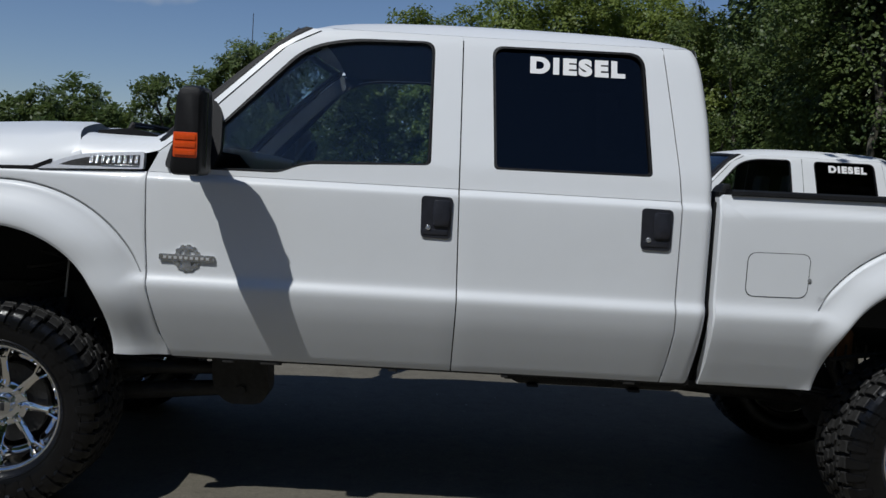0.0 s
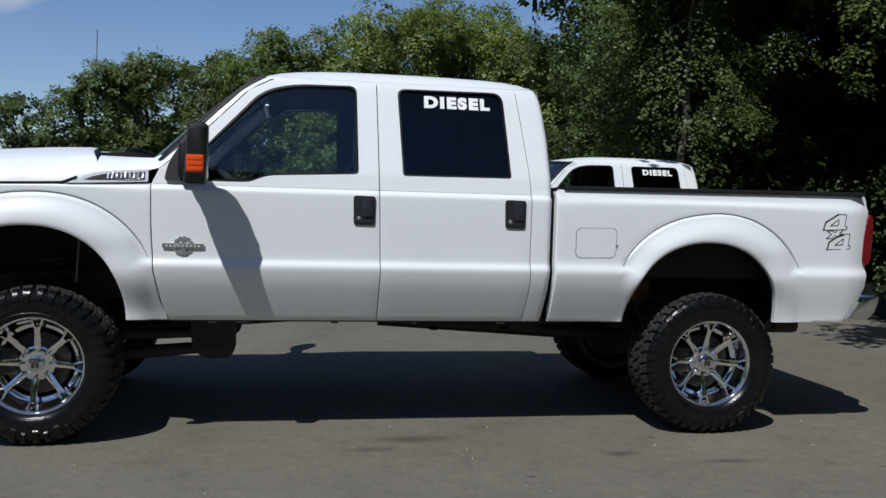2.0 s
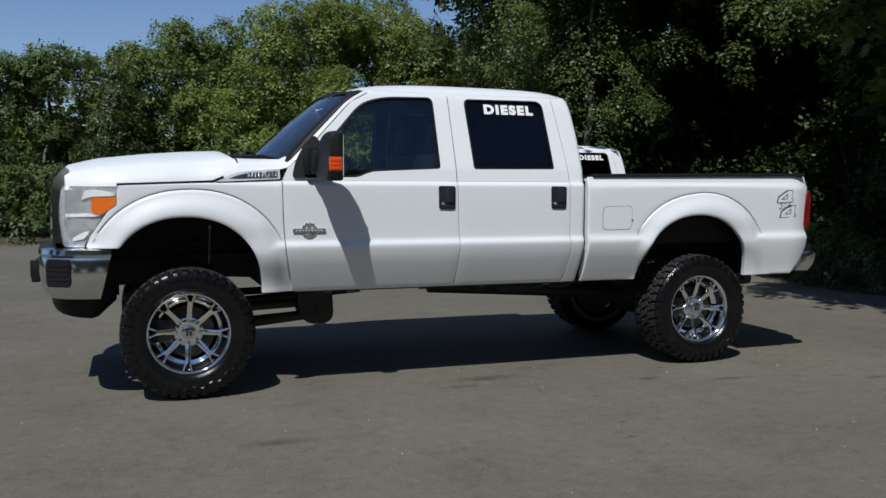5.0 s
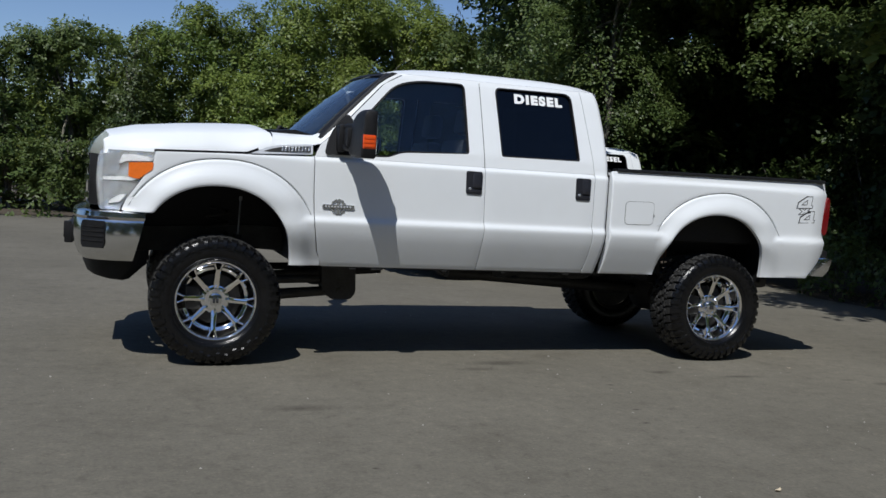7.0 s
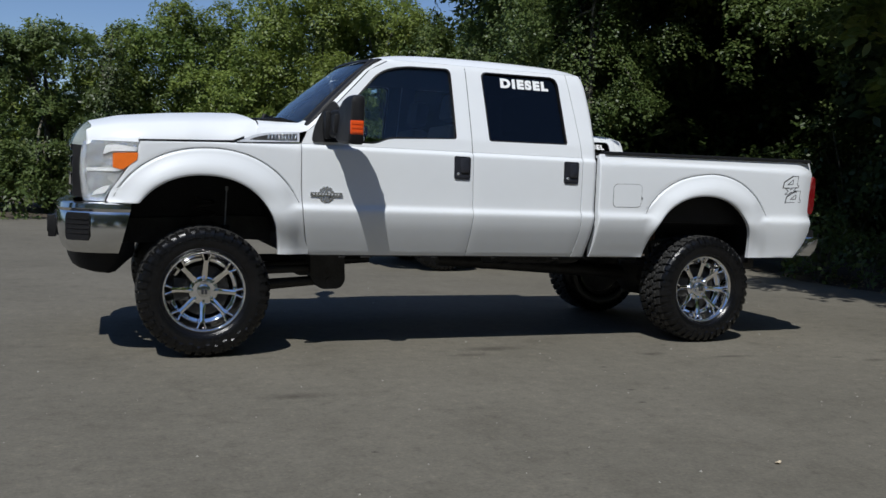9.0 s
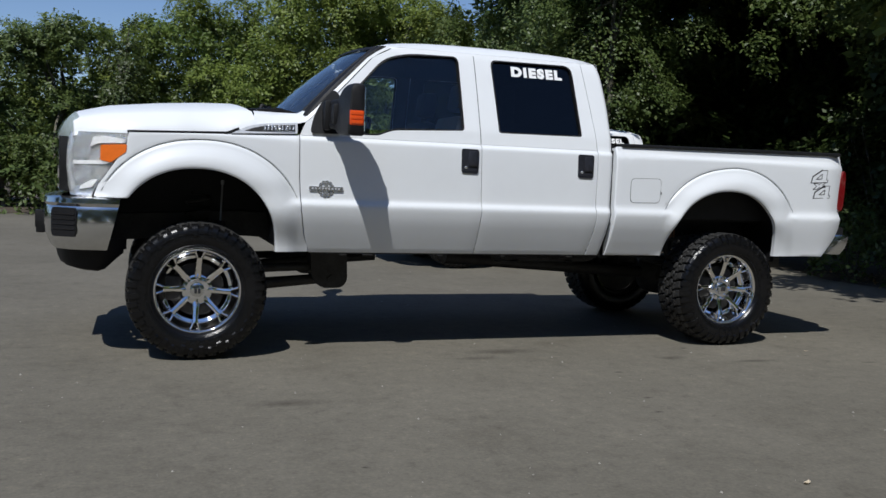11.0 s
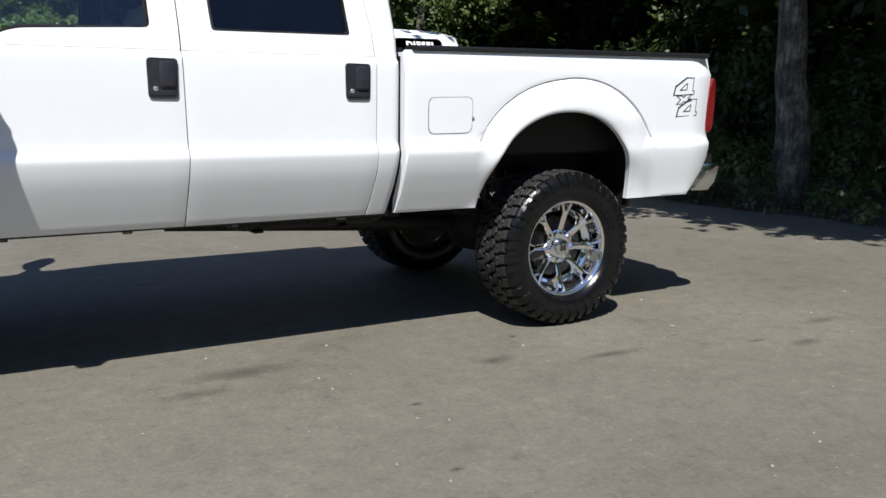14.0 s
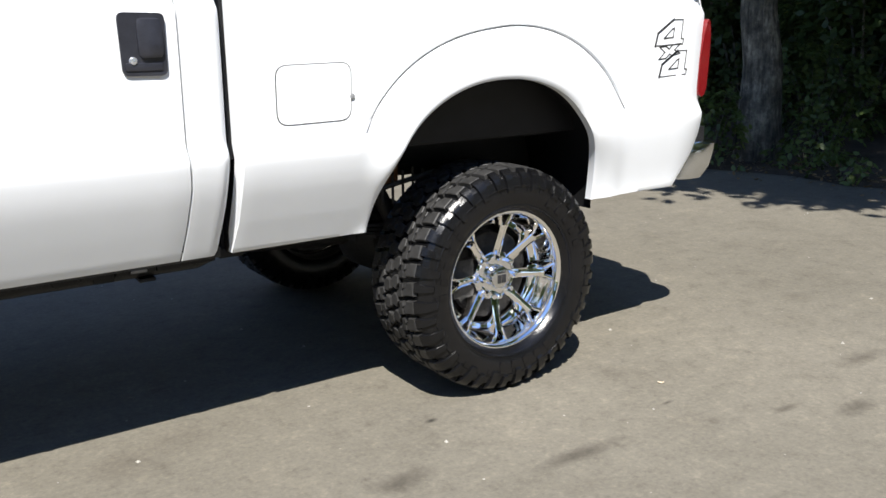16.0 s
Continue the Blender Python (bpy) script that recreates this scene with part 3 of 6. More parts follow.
    lathe(bm, [(0.262, 0.004), (0.270, -0.016), (0.277, -0.030), (0.277, -0.042), (0.271, -0.046), (0.264, -0.043), (0.257, -0.030), (0.252, -0.014), (0.245, 0.010), (0.236, 0.036), (0.229, 0.052),
               (0.222, 0.0605), (0.215, 0.0640), (0.205, 0.0665), (0.200, 0.070), (0.197, 0.080), (0.197, 0.16), (0.200, 0.20), (0.236, 0.27), (0.262, 0.285)], 72)
    rim = part("rim", bm, RIM_CHROME, hub, "deep polished chrome rim", 60)
    # spokes: eight broad, dished, grooved along the middle, each splitting into two prongs at the lip
    sp = bmesh.new()
    sect = []
    for r, half, y in ((0.046, 0.0180, 0.043), (0.070, 0.0210, 0.036), (0.095, 0.0220, 0.028), (0.130, 0.0205, 0.017), (0.165, 0.0185, 0.006), (0.190, 0.0185, -0.003), (0.204, 0.0205, -0.008), (0.211, 0.0225, -0.010)):
        groove = -0.0045 * smooth01((r - 0.060) / 0.05)
        sect.append([Vector((r, q, t)) for t, q in ((-half * 1.04, y + 0.052), (-half, y + 0.014), (-half * 0.90, y + 0.004), (-half * 0.74, y), (-half * 0.40, y + groove * 0.5), (-half * 0.10, y + groove), (half * 0.10, y + groove), (half * 0.40, y + groove * 0.5), (half * 0.74, y), (half * 0.90, y + 0.004), (half, y + 0.014), (half * 1.04, y + 0.052))])
    loft(sp, sect, closed=True, caps=True)
    for sgn in (-1, 1):
        sect = []
        for r, mid, half, y in ((0.190, 0.0085, 0.0080, -0.004), (0.206, 0.0120, 0.0080, -0.009), (0.226, 0.0190, 0.0080, -0.0150), (0.245, 0.0270, 0.0090, -0.0195), (0.264, 0.0340, 0.0135, -0.024)):
            sect.append([Vector((r, q, sgn * (mid + t * half))) for t, q in ((-1.0, y + 0.036), (-1.0, y + 0.010), (-0.62, y + 0.003), (0.0, y), (0.62, y + 0.003), (1.0, y + 0.010), (1.0, y + 0.036))])
        loft(sp, sect, closed=True, caps=True)
        lathe(sp, [(0.0005, -0.008), (0.004, -0.007), (0.0055, 0.0)], 8, (0.2645, -0.030, sgn * 0.034))
    first = part("spoke", sp, RIM_CHROME, hub, "", 22)
    first.rotation_euler = (0, 0.05, 0)
    for k in range(1, 8):
        more = new("spoke", first.data)
        more.parent, more.rotation_euler = hub, (0, 0.05 + k * math.pi / 4, 0)
    # hub, lug nuts, cap
    bm = bmesh.new()
    lathe(bm, [(0.001, 0.03), (0.098, 0.03), (0.098, 0.016), (0.088, 0.010), (0.066, 0.008), (0.001, 0.008)], 32)
    part("hub_face", bm, CHROME, hub)
    bm = bmesh.new()
    lathe(bm, [(0.001, -0.026), (0.009, -0.024), (0.0115, -0.014), (0.0115, 0.014)], 6)
    first = part("lug_nut", bm, CHROME, hub)
    first.location = (0.079, 0, 0)
    for k in range(1, 8):
        more = new("lug_nut", first.data)
        more.parent, more.location = hub, (0.079 * math.cos(k * math.pi / 4), 0, 0.079 * math.sin(k * math.pi / 4))
    bm = bmesh.new()
    lathe(bm, [(0.001, -0.030), (0.036, -0.029), (0.044, -0.025), (0.047, -0.012), (0.049, 0.012)], 28)
    cap = part("centre_cap", bm, DULL_CHROME, hub, "chrome centre cap with a small dark plate")
    bm = bmesh.new()
    box(bm, (-0.020, -0.0335, -0.021), (-0.003, -0.0285, 0.014), 0.002)
    box(bm, (0.003, -0.0335, -0.021), (0.020, -0.0285, 0.014), 0.002)
    box(bm, (-0.018, -0.0335, 0.020), (0.018, -0.0285, 0.026), 0.001)
    part("cap_plate", bm, DECAL_BLACK, hub)
    bm = bmesh.new()
    lathe(bm, [(0.05, 0.10), (0.175, 0.10), (0.178, 0.104), (0.178, 0.128), (0.10, 0.13), (0.10, 0.19)], 40)
    box(bm, (-0.20, 0.07, -0.07), (-0.10, 0.17, 0.09), 0.015)
    part("brake_disc", bm, DARK_STEEL, hub)
    bm = bmesh.new()
    lathe(bm, [(0.06, 0.262), (0.222, 0.262), (0.232, 0.270), (0.232, 0.276), (0.06, 0.274)], 40)
    part("dust_shield", bm, DARK_STEEL, hub)
    for ob in hub.children:
        if ob.name.startswith(("rim", "spoke", "hub_face")):
            ob.scale = (1.02, 1, 1.02)
        if ob.name.startswith(("rim", "spoke", "hub_face", "lug_nut", "centre_cap", "cap_plate")):
            ob.location.y += 0.032 if ob.name.startswith(("rim", "spoke")) else 0.056
    hub.scale = (0.972, 1, 0.972)
    return hub


def build_side(root, s):
    """All the panels of one flank; s is -1 for the driver's side."""
    inward = (0, -s, 0)
    # front fender
    bm = bmesh.new()
    outline = [(0.706, 0.699), (0.690, 0.75), (0.666, 0.80), (0.631, 0.98), (0.616, 1.20), (0.611, 1.462), (0.215, 1.446), (-0.42, 1.424), (-0.437, 1.34), (-0.50, 1.24), (-0.595, 1.10), (-0.622, 1.030), (-0.66, 0.95), (-0.6, 0.60), (0.705, 0.60)]

    def front_inner(angle):
        r = arch_reach(ARCHES[0])(angle)
        return max(r, 0.326 / math.sin(angle)) if angle > 2.0 else r
    star_panel(bm, s, (-0.015, 0.70), front_inner, outline, 0.0, radians(151.0), 130, 8, arch=ARCHES[0])
    flange(bm, inward, 0.05, 0.002)
    fender = part("front_fender", bm, PAINT, root, "white fender with a moulded flared wheel arch")
    # thin grey tube that paints the shadow line at the flare's upper step
    for arch, lo, hi in ((ARCHES[0], 26, 151), (ARCHES[1], 26, 153)):
        bm = bmesh.new()
        pts = []
        for k in range(61):
            a = radians(lo + (hi - lo) * k / 60)
            r = arch_reach(arch)(a) * (1 + 2 * (flare_line(a, arch) + 0.0022))
            x, z = arch[0] + r * math.cos(a), arch[1] + r * math.sin(a)
            if z > 1.052 and z < 1.46 and not (arch[0] < 1 and z > 1.415):
                pts.append((x, s * (half_width(x, z) + 0.0032), z))
        tube(bm, pts, 0.0021, 6)
        part("arch_seam", bm, LINE_GREY, root)
    # fender vent badge: chrome surround, dark mesh, raised bars where the lettering is
    bm = bmesh.new()
    shape = fillet([(0.182, 1.450), (0.600, 1.470), (0.600, 1.540), (0.375, 1.523), (0.282, 1.500)], [0.0, 0.008, 0.008, 0.05, 0.04])
    flat_plate(bm, shape, s, 0.03, 0.013)
    vent = part("vent_badge", bm, BRIGHT, root, "chrome fender vent with dark inlay")
    bm = bmesh.new()
    flat_plate(bm, fillet([(0.252, 1.465), (0.584, 1.483), (0.584, 1.526), (0.385, 1.509), (0.310, 1.490)], [0.0, 0.004, 0.004, 0.05, 0.03]), s, 0.02, 0.0155)
    part("vent_inlay", bm, DARK_STEEL, vent)
    bm = bmesh.new()
    for k in range(9):
        x = 0.385 + k * 0.0225
        flat_plate(bm, [(x, 1.484 + 0.045 * (x - 0.43)), (x + 0.0125, 1.485 + 0.045 * (x - 0.43)), (x + 0.0145, 1.517 + 0.045 * (x - 0.43)), (x + 0.002, 1.516 + 0.045 * (x - 0.43))], s, 0.006, 0.018)
    flat_plate(bm, [(0.43, 1.4755), (0.582, 1.4815), (0.582, 1.4845), (0.43, 1.4785)], s, 0.006, 0.018)
    part("name_bars", bm, EMBLEM, vent)
    # front door
    bm = bmesh.new()
    row_panel(bm, s, BODY_ROWS, FRONT_LINE, [(z, x - 0.0026) for z, x in MID_LINE], 30)
    flange(bm, inward, 0.04)
    outer = [(0.617, 1.463), (1.8714, 1.463), (1.8594, 2.105), (1.42, 2.105), (1.26, 2.088), (1.13, 2.020), (0.92, 1.80), (0.76, 1.635), (0.655, 1.545)]
    star_panel(bm, s, (1.34, 1.76), FRONT_OPENING, outer, 0.0, 2 * math.pi, 120, 5)
    door = part("front_door", bm, PAINT, root, "white door with tinted window")
    bm = bmesh.new()
    star_panel(bm, s, (1.34, 1.76), shrink(FRONT_OPENING, 0.002), outer, 0.0, 2 * math.pi, 60, 2, -0.045)
    part("door_trim", bm, GREY_VINYL, door)
    # rear door
    bm = bmesh.new()
    row_panel(bm, s, BODY_ROWS, [(z, x + 0.0026) for z, x in MID_LINE], [(z, x - 0.003) for z, x in REAR_LINE], 24)
    flange(bm, inward, 0.04)
    outer = [(1.8766, 1.463), (2.779, 1.463), (2.768, 1.60), (REAR_ROOF_X, 2.105), (1.8646, 2.105)]
    star_panel(bm, s, (2.32, 1.80), REAR_OPENING, outer, 0.0, 2 * math.pi, 110, 5)
    door2 = part("rear_door", bm, PAINT, root, "white door with black privacy glass")
    bm = bmesh.new()
    star_panel(bm, s, (2.32, 1.80), shrink(REAR_OPENING, 0.002), outer, 0.0, 2 * math.pi, 60, 2, -0.045)
    part("door_trim", bm, GREY_VINYL, door2)
    # reveals, rubber seals and glass
    for opening, centre, owner, glass, label in ((FRONT_OPENING, (1.34, 1.76), door, TINT, "tinted front door glass"), (REAR_OPENING, (2.32, 1.80), door2, PRIVACY, "near-black privacy glass")):
        bm = bmesh.new()
        inner = shrink(opening, 0.016)
        rings = []
        for off, lp in ((-0.001, opening), (0.002, shrink(opening, 0.004)), (0.002, shrink(opening, 0.013)), (-0.022, inner), (-0.04, shrink(opening, 0.004))):
            rings.append([(p[0], s * (float(np.interp(p[1], Z_TABLE, W_TABLE)) + off), p[1]) for p in lp])
        loft(bm, rings)
        part("window_seal", bm, BLACK, owner, "black rubber window seal")
        bm = bmesh.new()
        pane(bm, s, shrink(opening, 0.008), centre, 0.016)
        part("window_glass", bm, glass, owner, label)
    # handles: recess dish, bezel, paddle, silver boss
    for x0, owner in ((1.724, door), (2.617, door2)):
        bm = bmesh.new()
        outline = fillet([(x0 + 0.004, 1.261), (x0 + 0.126, 1.259), (x0 + 0.128, 1.427), (x0, 1.429)], 0.020)
        flat_plate(bm, outline, s, 0.012, 0.007)
        handle = part("door_handle", bm, HANDLE, owner, "black moulded pull handle")
        bm = bmesh.new()
        rows = []
        for z, lift, cut in ((1.416, 0.004, 0.010), (1.411, 0.010, 0.003), (1.390, 0.0135, 0.0), (1.345, 0.019, 0.0), (1.318, 0.021, 0.002), (1.309, 0.017, 0.008)):
            rows.append([(x0 + 0.046 + cut, s * 1.001, z), (x0 + 0.050 + cut, s * (1.001 + lift * 0.8), z), (x0 + 0.062, s * (1.003 + lift), z), (x0 + 0.104, s * (1.003 + lift), z), (x0 + 0.118 - cut, s * (1.001 + lift * 0.8), z), (x0 + 0.121 - cut, s * 1.001, z)])
        loft(bm, rows, True, True)
        box(bm, (x0 + 0.012, min(s * 1.005, s * 1.013), 1.273), (x0 + 0.114, max(s * 1.005, s * 1.013), 1.296), 0.004)
        part("handle_paddle", bm, HANDLE, owner)
        # silver boss: the front door's lock, on the rear door only a painted glint
        bm = bmesh.new()
        lathe(bm, [(0.001, s * 0.008), (0.009, s * 0.006), (0.012, s * 0.0)], 14, (x0 + 0.034, s * 1.010, 1.300))
        part("lock_cylinder", bm, SILVER, owner)
    # chrome door emblem: a ring with a cross bar
    bm = bmesh.new()
    ex, ez = 0.792, 1.122
    for k in range(24):
        a0, a1 = 2 * math.pi * k / 24, 2 * math.pi * (k + 1) / 24
        ro = 0.056 if k % 2 else 0.052
        flat_plate(bm, [(ex + r * math.cos(a), ez + r * math.sin(a)) for r, a in ((0.036, a0), (ro, a0), (ro, a1), (0.036, a1))], s, 0.006, 0.006)
    flat_plate(bm, fillet([(ex - 0.112, ez - 0.012), (ex + 0.112, ez - 0.012), (ex + 0.112, ez + 0.014), (ex - 0.112, ez + 0.014)], 0.006, 2), s, 0.008, 0.011)
    flat_plate(bm, fillet([(ex - 0.02, ez - 0.05), (ex + 0.02, ez - 0.05), (ex + 0.008, ez + 0.045), (ex - 0.008, ez + 0.045)], 0.004, 2), s, 0.008, 0.008)
    part("door_emblem", bm, EMBLEM, door, "chrome ring emblem with a cross bar")
    bm = bmesh.new()
    flat_plate(bm, [(ex - 0.100, ez - 0.006), (ex + 0.100, ez - 0.006), (ex + 0.100, ez + 0.008), (ex - 0.100, ez + 0.008)], s, 0.004, 0.0125)
    part("emblem_bar", bm, DULL_CHROME, door)
    bm = bmesh.new()
    for k in range(9):
        x = ex - 0.094 + k * 0.0215
        flat_plate(bm, [(x, ez - 0.004), (x + 0.012, ez - 0.004), (x + 0.012, ez + 0.006), (x, ez + 0.006)], s, 0.003, 0.0138)
    part("emblem_bars", bm, BRIGHT, door)
    # word on the rear glass
    bm = lettering("DIESEL", 0.068, 0.0008)
    xs = [v.co.x for v in bm.verts]
    wide = 0.402 / (max(xs) - min(xs))
    for v in bm.verts:
        x, out, z = v.co.x * wide, -v.co.y, v.co.z
        zz = 1.997 + z
        v.co = Vector((2.345 + (x if s < 0 else -x), s * (float(np.interp(zz, Z_TABLE, W_TABLE)) - 0.013 + out), zz))
    part("window_decal", bm, DECAL_WHITE, door2, "white vinyl lettering on the glass")
    # cab corner behind the rear door
    bm = bmesh.new()
    zs = BODY_ROWS + [1.50, 1.55, 1.60, 1.66, 1.72, 1.78, 1.84, 1.90, 1.96, 2.02, 2.07, 2.105]
    front = [(z, x + 0.003) for z, x in REAR_LINE] + [(1.60, 2.772), (2.105, REAR_ROOF_X + 0.005)]
    back = [(0.69, 2.898), (0.85, 2.910), (1.02, 2.914), (1.46, 2.914), (1.55, 2.916), (1.80, 2.905), (2.00, 2.882), (2.06, 2.868), (2.105, 2.845)]
    rows = []
    for z in zs:
        x0 = np.interp(z, [p[0] for p in front], [p[1] for p in front])
        x1 = np.interp(z, [p[0] for p in back], [p[1] for p in back])
        row = []
        for k in range(7):
            x = x0 + (x1 - 0.035 - x0) * k / 6
            row.append((x, s * half_width(x, z), z))
        for a in (20, 45, 70, 90):
            row.append((x1 - 0.035 + 0.035 * math.sin(radians(a)), s * (half_width(x1 - 0.035, z) - 0.05 * (1 - math.cos(radians(a)))), z))
        row.append((x1, s * (half_width(x1, z) - 0.16), z))
        rows.append(row)
    loft(bm, rows, closed=False)
    flange(bm, inward, 0.03, 0.001)
    part("cab_corner", bm, PAINT, root)
    # bed side with flared arch
    bm = bmesh.new()
    outline = [(4.895, 0.712), (5.000, 0.845), (5.036, 0.925), (5.047, 1.05), (5.048, 1.30), (5.048, 1.495), (5.036, 1.519), (5.005, 1.526), (2.960, 1.502), (2.947, 1.490), (2.945, 0.80), (2.935, 0.697)]
    poly = [(4.880, 0.60)] + outline + [(2.935, 0.60)]
    star_panel(bm, s, (3.915, 0.695), arch_reach(ARCHES[1]), poly, 0.0, math.pi, 170, 16, arch=ARCHES[1])
    for v in bm.verts:
        if v.co.z < 0.7 and v.co.x > 4.4:
            v.co.z = 0.705
    flange(bm, inward, 0.035, 0.002)
    bed = part("bed_side", bm, PAINT, root, "white bed side with a moulded flared wheel arch")
    # fold of the bed's front edge, pale inside the gap
    bm = bmesh.new()
    rows = []
    for k in range(17):
        z = 0.705 + 0.785 * k / 16
        w = half_width(2.95, z)
        rows.append([(2.9465, s * (w - 0.004), z), (2.9385, s * (w - 0.010), z), (2.9370, s * (w - 0.060), z), (2.9450, s * (w - 0.060), z)])
    loft(bm, rows, True, True)
    part("bed_front_fold", bm, PAINT, root, "white folded front edge of the bed")
    # fuel door with its groove
    bm = bmesh.new()
    shape = fillet([(3.062, 1.094), (3.318, 1.098), (3.322, 1.280), (3.062, 1.276)], 0.04)
    flat_plate(bm, shape, s, 0.004, 0.0012)
    if s < 0:
        fuel = part("fuel_door", bm, DARK_STEEL, bed)
        bm = bmesh.new()
        flat_plate(bm, shrink(shape, 0.0035), s, 0.006, 0.0030)
        part("fuel_flap", bm, PAINT, bed, "white fuel filler flap")
        bm = bmesh.new()
        lathe(bm, [(0.001, s * 0.006), (0.008, s * 0.005), (0.010, 0)], 14, (3.322, s * 1.000, 1.172))
        part("filler_lock", bm, LINE_GREY, bed)
    else:
        bm.free()
    # 4x4 outline decal
    four = [(0.0, 0.0), (0.013, 0.049), (0.101, 0.098), (0.158, 0.096), (0.150, 0.022), (0.166, 0.020), (0.160, 0.0)]
    hole = [(0.049, 0.027), (0.096, 0.062), (0.107, 0.065), (0.102, 0.029)]
    cross = [(0.024, 0.046), (0.060, 0.048), (0.080, 0.036), (0.100, 0.052), (0.144, 0.054), (0.112, 0.030), (0.146, 0.016), (0.100, 0.008), (0.084, 0.016), (0.064, 0.0), (0.022, -0.002), (0.056, 0.024)]
    bm = bmesh.new()

    def strokes(poly, ox, oz, wide):
        for i in range(len(poly)):
            a, b = Vector(poly[i - 1]), Vector(poly[i])
            d = (b - a).normalized()
            n = Vector((-d.y, d.x)) * wide
            q = [a - n - d * wide, b - n + d * wide, b + n + d * wide, a + n - d * wide]
            flat_plate(bm, [(ox + (0.165 - p.x if s > 0 else p.x), oz + p.y + 0.04 * p.x) for p in q], s, 0.001, 0.0016)

    def weight(poly, ox, oz):
        strokes([poly[0], poly[1], poly[2], poly[1]], ox, oz, 0.0046)
    strokes(four, 4.700, 1.299, 0.0021)
    weight(four, 4.700, 1.299)
    strokes(hole, 4.700, 1.299, 0.0024)
    strokes(cross, 4.702, 1.247, 0.0021)
    strokes(four, 4.733, 1.176, 0.0021)
    weight(four, 4.733, 1.176)
    strokes(hole, 4.738, 1.176, 0.0024)
    part("bed_decal", bm, DECAL_BLACK, bed, "black outlined vinyl lettering")
    # tail lamp
    bm = bmesh.new()
    rows = []
    for z, xf, xb in ((1.080, 5.030, 5.058), (1.090, 5.012, 5.074), (1.12, 5.004, 5.086), (1.25, 5.010, 5.094), (1.34, 5.026, 5.094), (1.390, 5.040, 5.088), (1.402, 5.050, 5.076)):
        rows.append([(xf, s * 0.952, z), (xf + 0.004, s * 0.974, z), (xb - 0.016, s * 0.968, z), (xb - 0.003, s * 0.952, z), (xb, s * 0.90, z), (xb, s * 0.80, z), (xf, s * 0.80, z)])
    loft(bm, rows, True, True)
    part("tail_lamp", bm, RED, root, "tall red tail lamp")
    # black cap along the bed rail
    bm = bmesh.new()
    rings = []
    for x in [2.985 + (4.995 - 2.985) * k / 20 for k in range(21)]:
        zt = 1.503 + (x - 2.975) * 0.0105
        rings.append([(x, s * 0.988, zt + 0.002), (x, s * 0.986, zt + 0.014), (x, s * 0.972, zt + 0.022), (x, s * 0.905, zt + 0.022), (x, s * 0.895, zt + 0.014), (x, s * 0.895, zt - 0.03)])
    loft(bm, rings, True, True)
    part("bed_rail_cap", bm, BLACK, root, "black plastic bed rail cap")
    # inner bed wall
    bm = bmesh.new()
    box(bm, (2.985, min(s * 0.80, s * 0.90), 0.98), (5.02, max(s * 0.80, s * 0.90), 1.50), 0.01)
    part("bed_liner_side", bm, BLACK, root)
    # headlamp: chrome bowl, clear lens, amber marker
    bm = bmesh.new()
    rings = []
    for z, xf, xr in ((1.030, -0.735, -0.632), (1.06, -0.745, -0.622), (1.10, -0.752, -0.600), (1.20, -0.762, -0.535), (1.30, -0.760, -0.470), (1.37, -0.752, -0.440), (1.418, -0.738, -0.428)):
        ring = []
        for k in range(9):
            a = k / 8
            x = xf + (xr - xf) * a
            w = half_width(x, z) - 0.012 if k > 0 else 0.80
            ring.append((x - (0.012 if k == 0 else 0), s * min(w, 0.99), z))
        ring.append((xr + 0.01, s * 0.80, z))
        rings.append(ring)
    loft(bm, rings, True, True)
    lamp = part("headlamp", bm, LAMP_BOWL, root, "clear headlamp with chrome bowl and amber marker")
    bm = bmesh.new()
    rings2 = []
    for ring in rings:
        rings2.append([(p[0] - 0.010, p[1] + s * 0.010, p[2]) for p in ring[:9]])
    rings3 = [[(p[0] + 0.004, p[1] - s * 0.004, p[2]) for p in r] for r in rings2]
    loft(bm, rings2, False)
    loft(bm, rings3, False)
    bmesh.ops.remove_doubles(bm, verts=bm.verts, dist=0.00001)
    glazed(part("headlamp_lens", bm, CLEAR, lamp, "clear plastic lens"))
    bm = bmesh.new()
    flat_plate(bm, fillet([(-0.582, 1.250), (-0.524, 1.238), (-0.437, 1.304), (-0.431, 1.350), (-0.582, 1.342)], 0.010, 3), s, 0.03, 0.004)
    part("marker_lamp", bm, AMBER, lamp, "amber side marker")
    # bright shelves of the bowl, above and below the lamps and beside the marker
    for shelf in ([(-0.735, 1.222), (-0.560, 1.226), (-0.527, 1.236), (-0.582, 1.248), (-0.735, 1.244)], [(-0.640, 1.330), (-0.592, 1.352), (-0.440, 1.358), (-0.434, 1.380), (-0.560, 1.396), (-0.622, 1.388)],
                  [(-0.700, 1.070), (-0.632, 1.085), (-0.596, 1.135), (-0.630, 1.130), (-0.690, 1.095)]):
        bm = bmesh.new()
        flat_plate(bm, fillet(shelf, 0.006, 2), s, 0.02, 0.001)
        part("lamp_shelf", bm, BRIGHT, lamp, "bright chrome shelf")
    # mirrored chambers of the upper and the lower lamp
    for shape in ([(-0.742, 1.258), (-0.655, 1.258), (-0.640, 1.290), (-0.640, 1.340), (-0.662, 1.396), (-0.740, 1.394)], [(-0.728, 1.100), (-0.668, 1.108), (-0.634, 1.150), (-0.628, 1.210), (-0.742, 1.212)]):
        bm = bmesh.new()
        flat_plate(bm, fillet(shape, 0.014, 3), s, 0.02, -0.003)
        part("lamp_reflector", bm, SILVER, lamp, "silvered lamp chamber")
    # dark line of the hood's shut gap
    bm = bmesh.new()
    rows = []
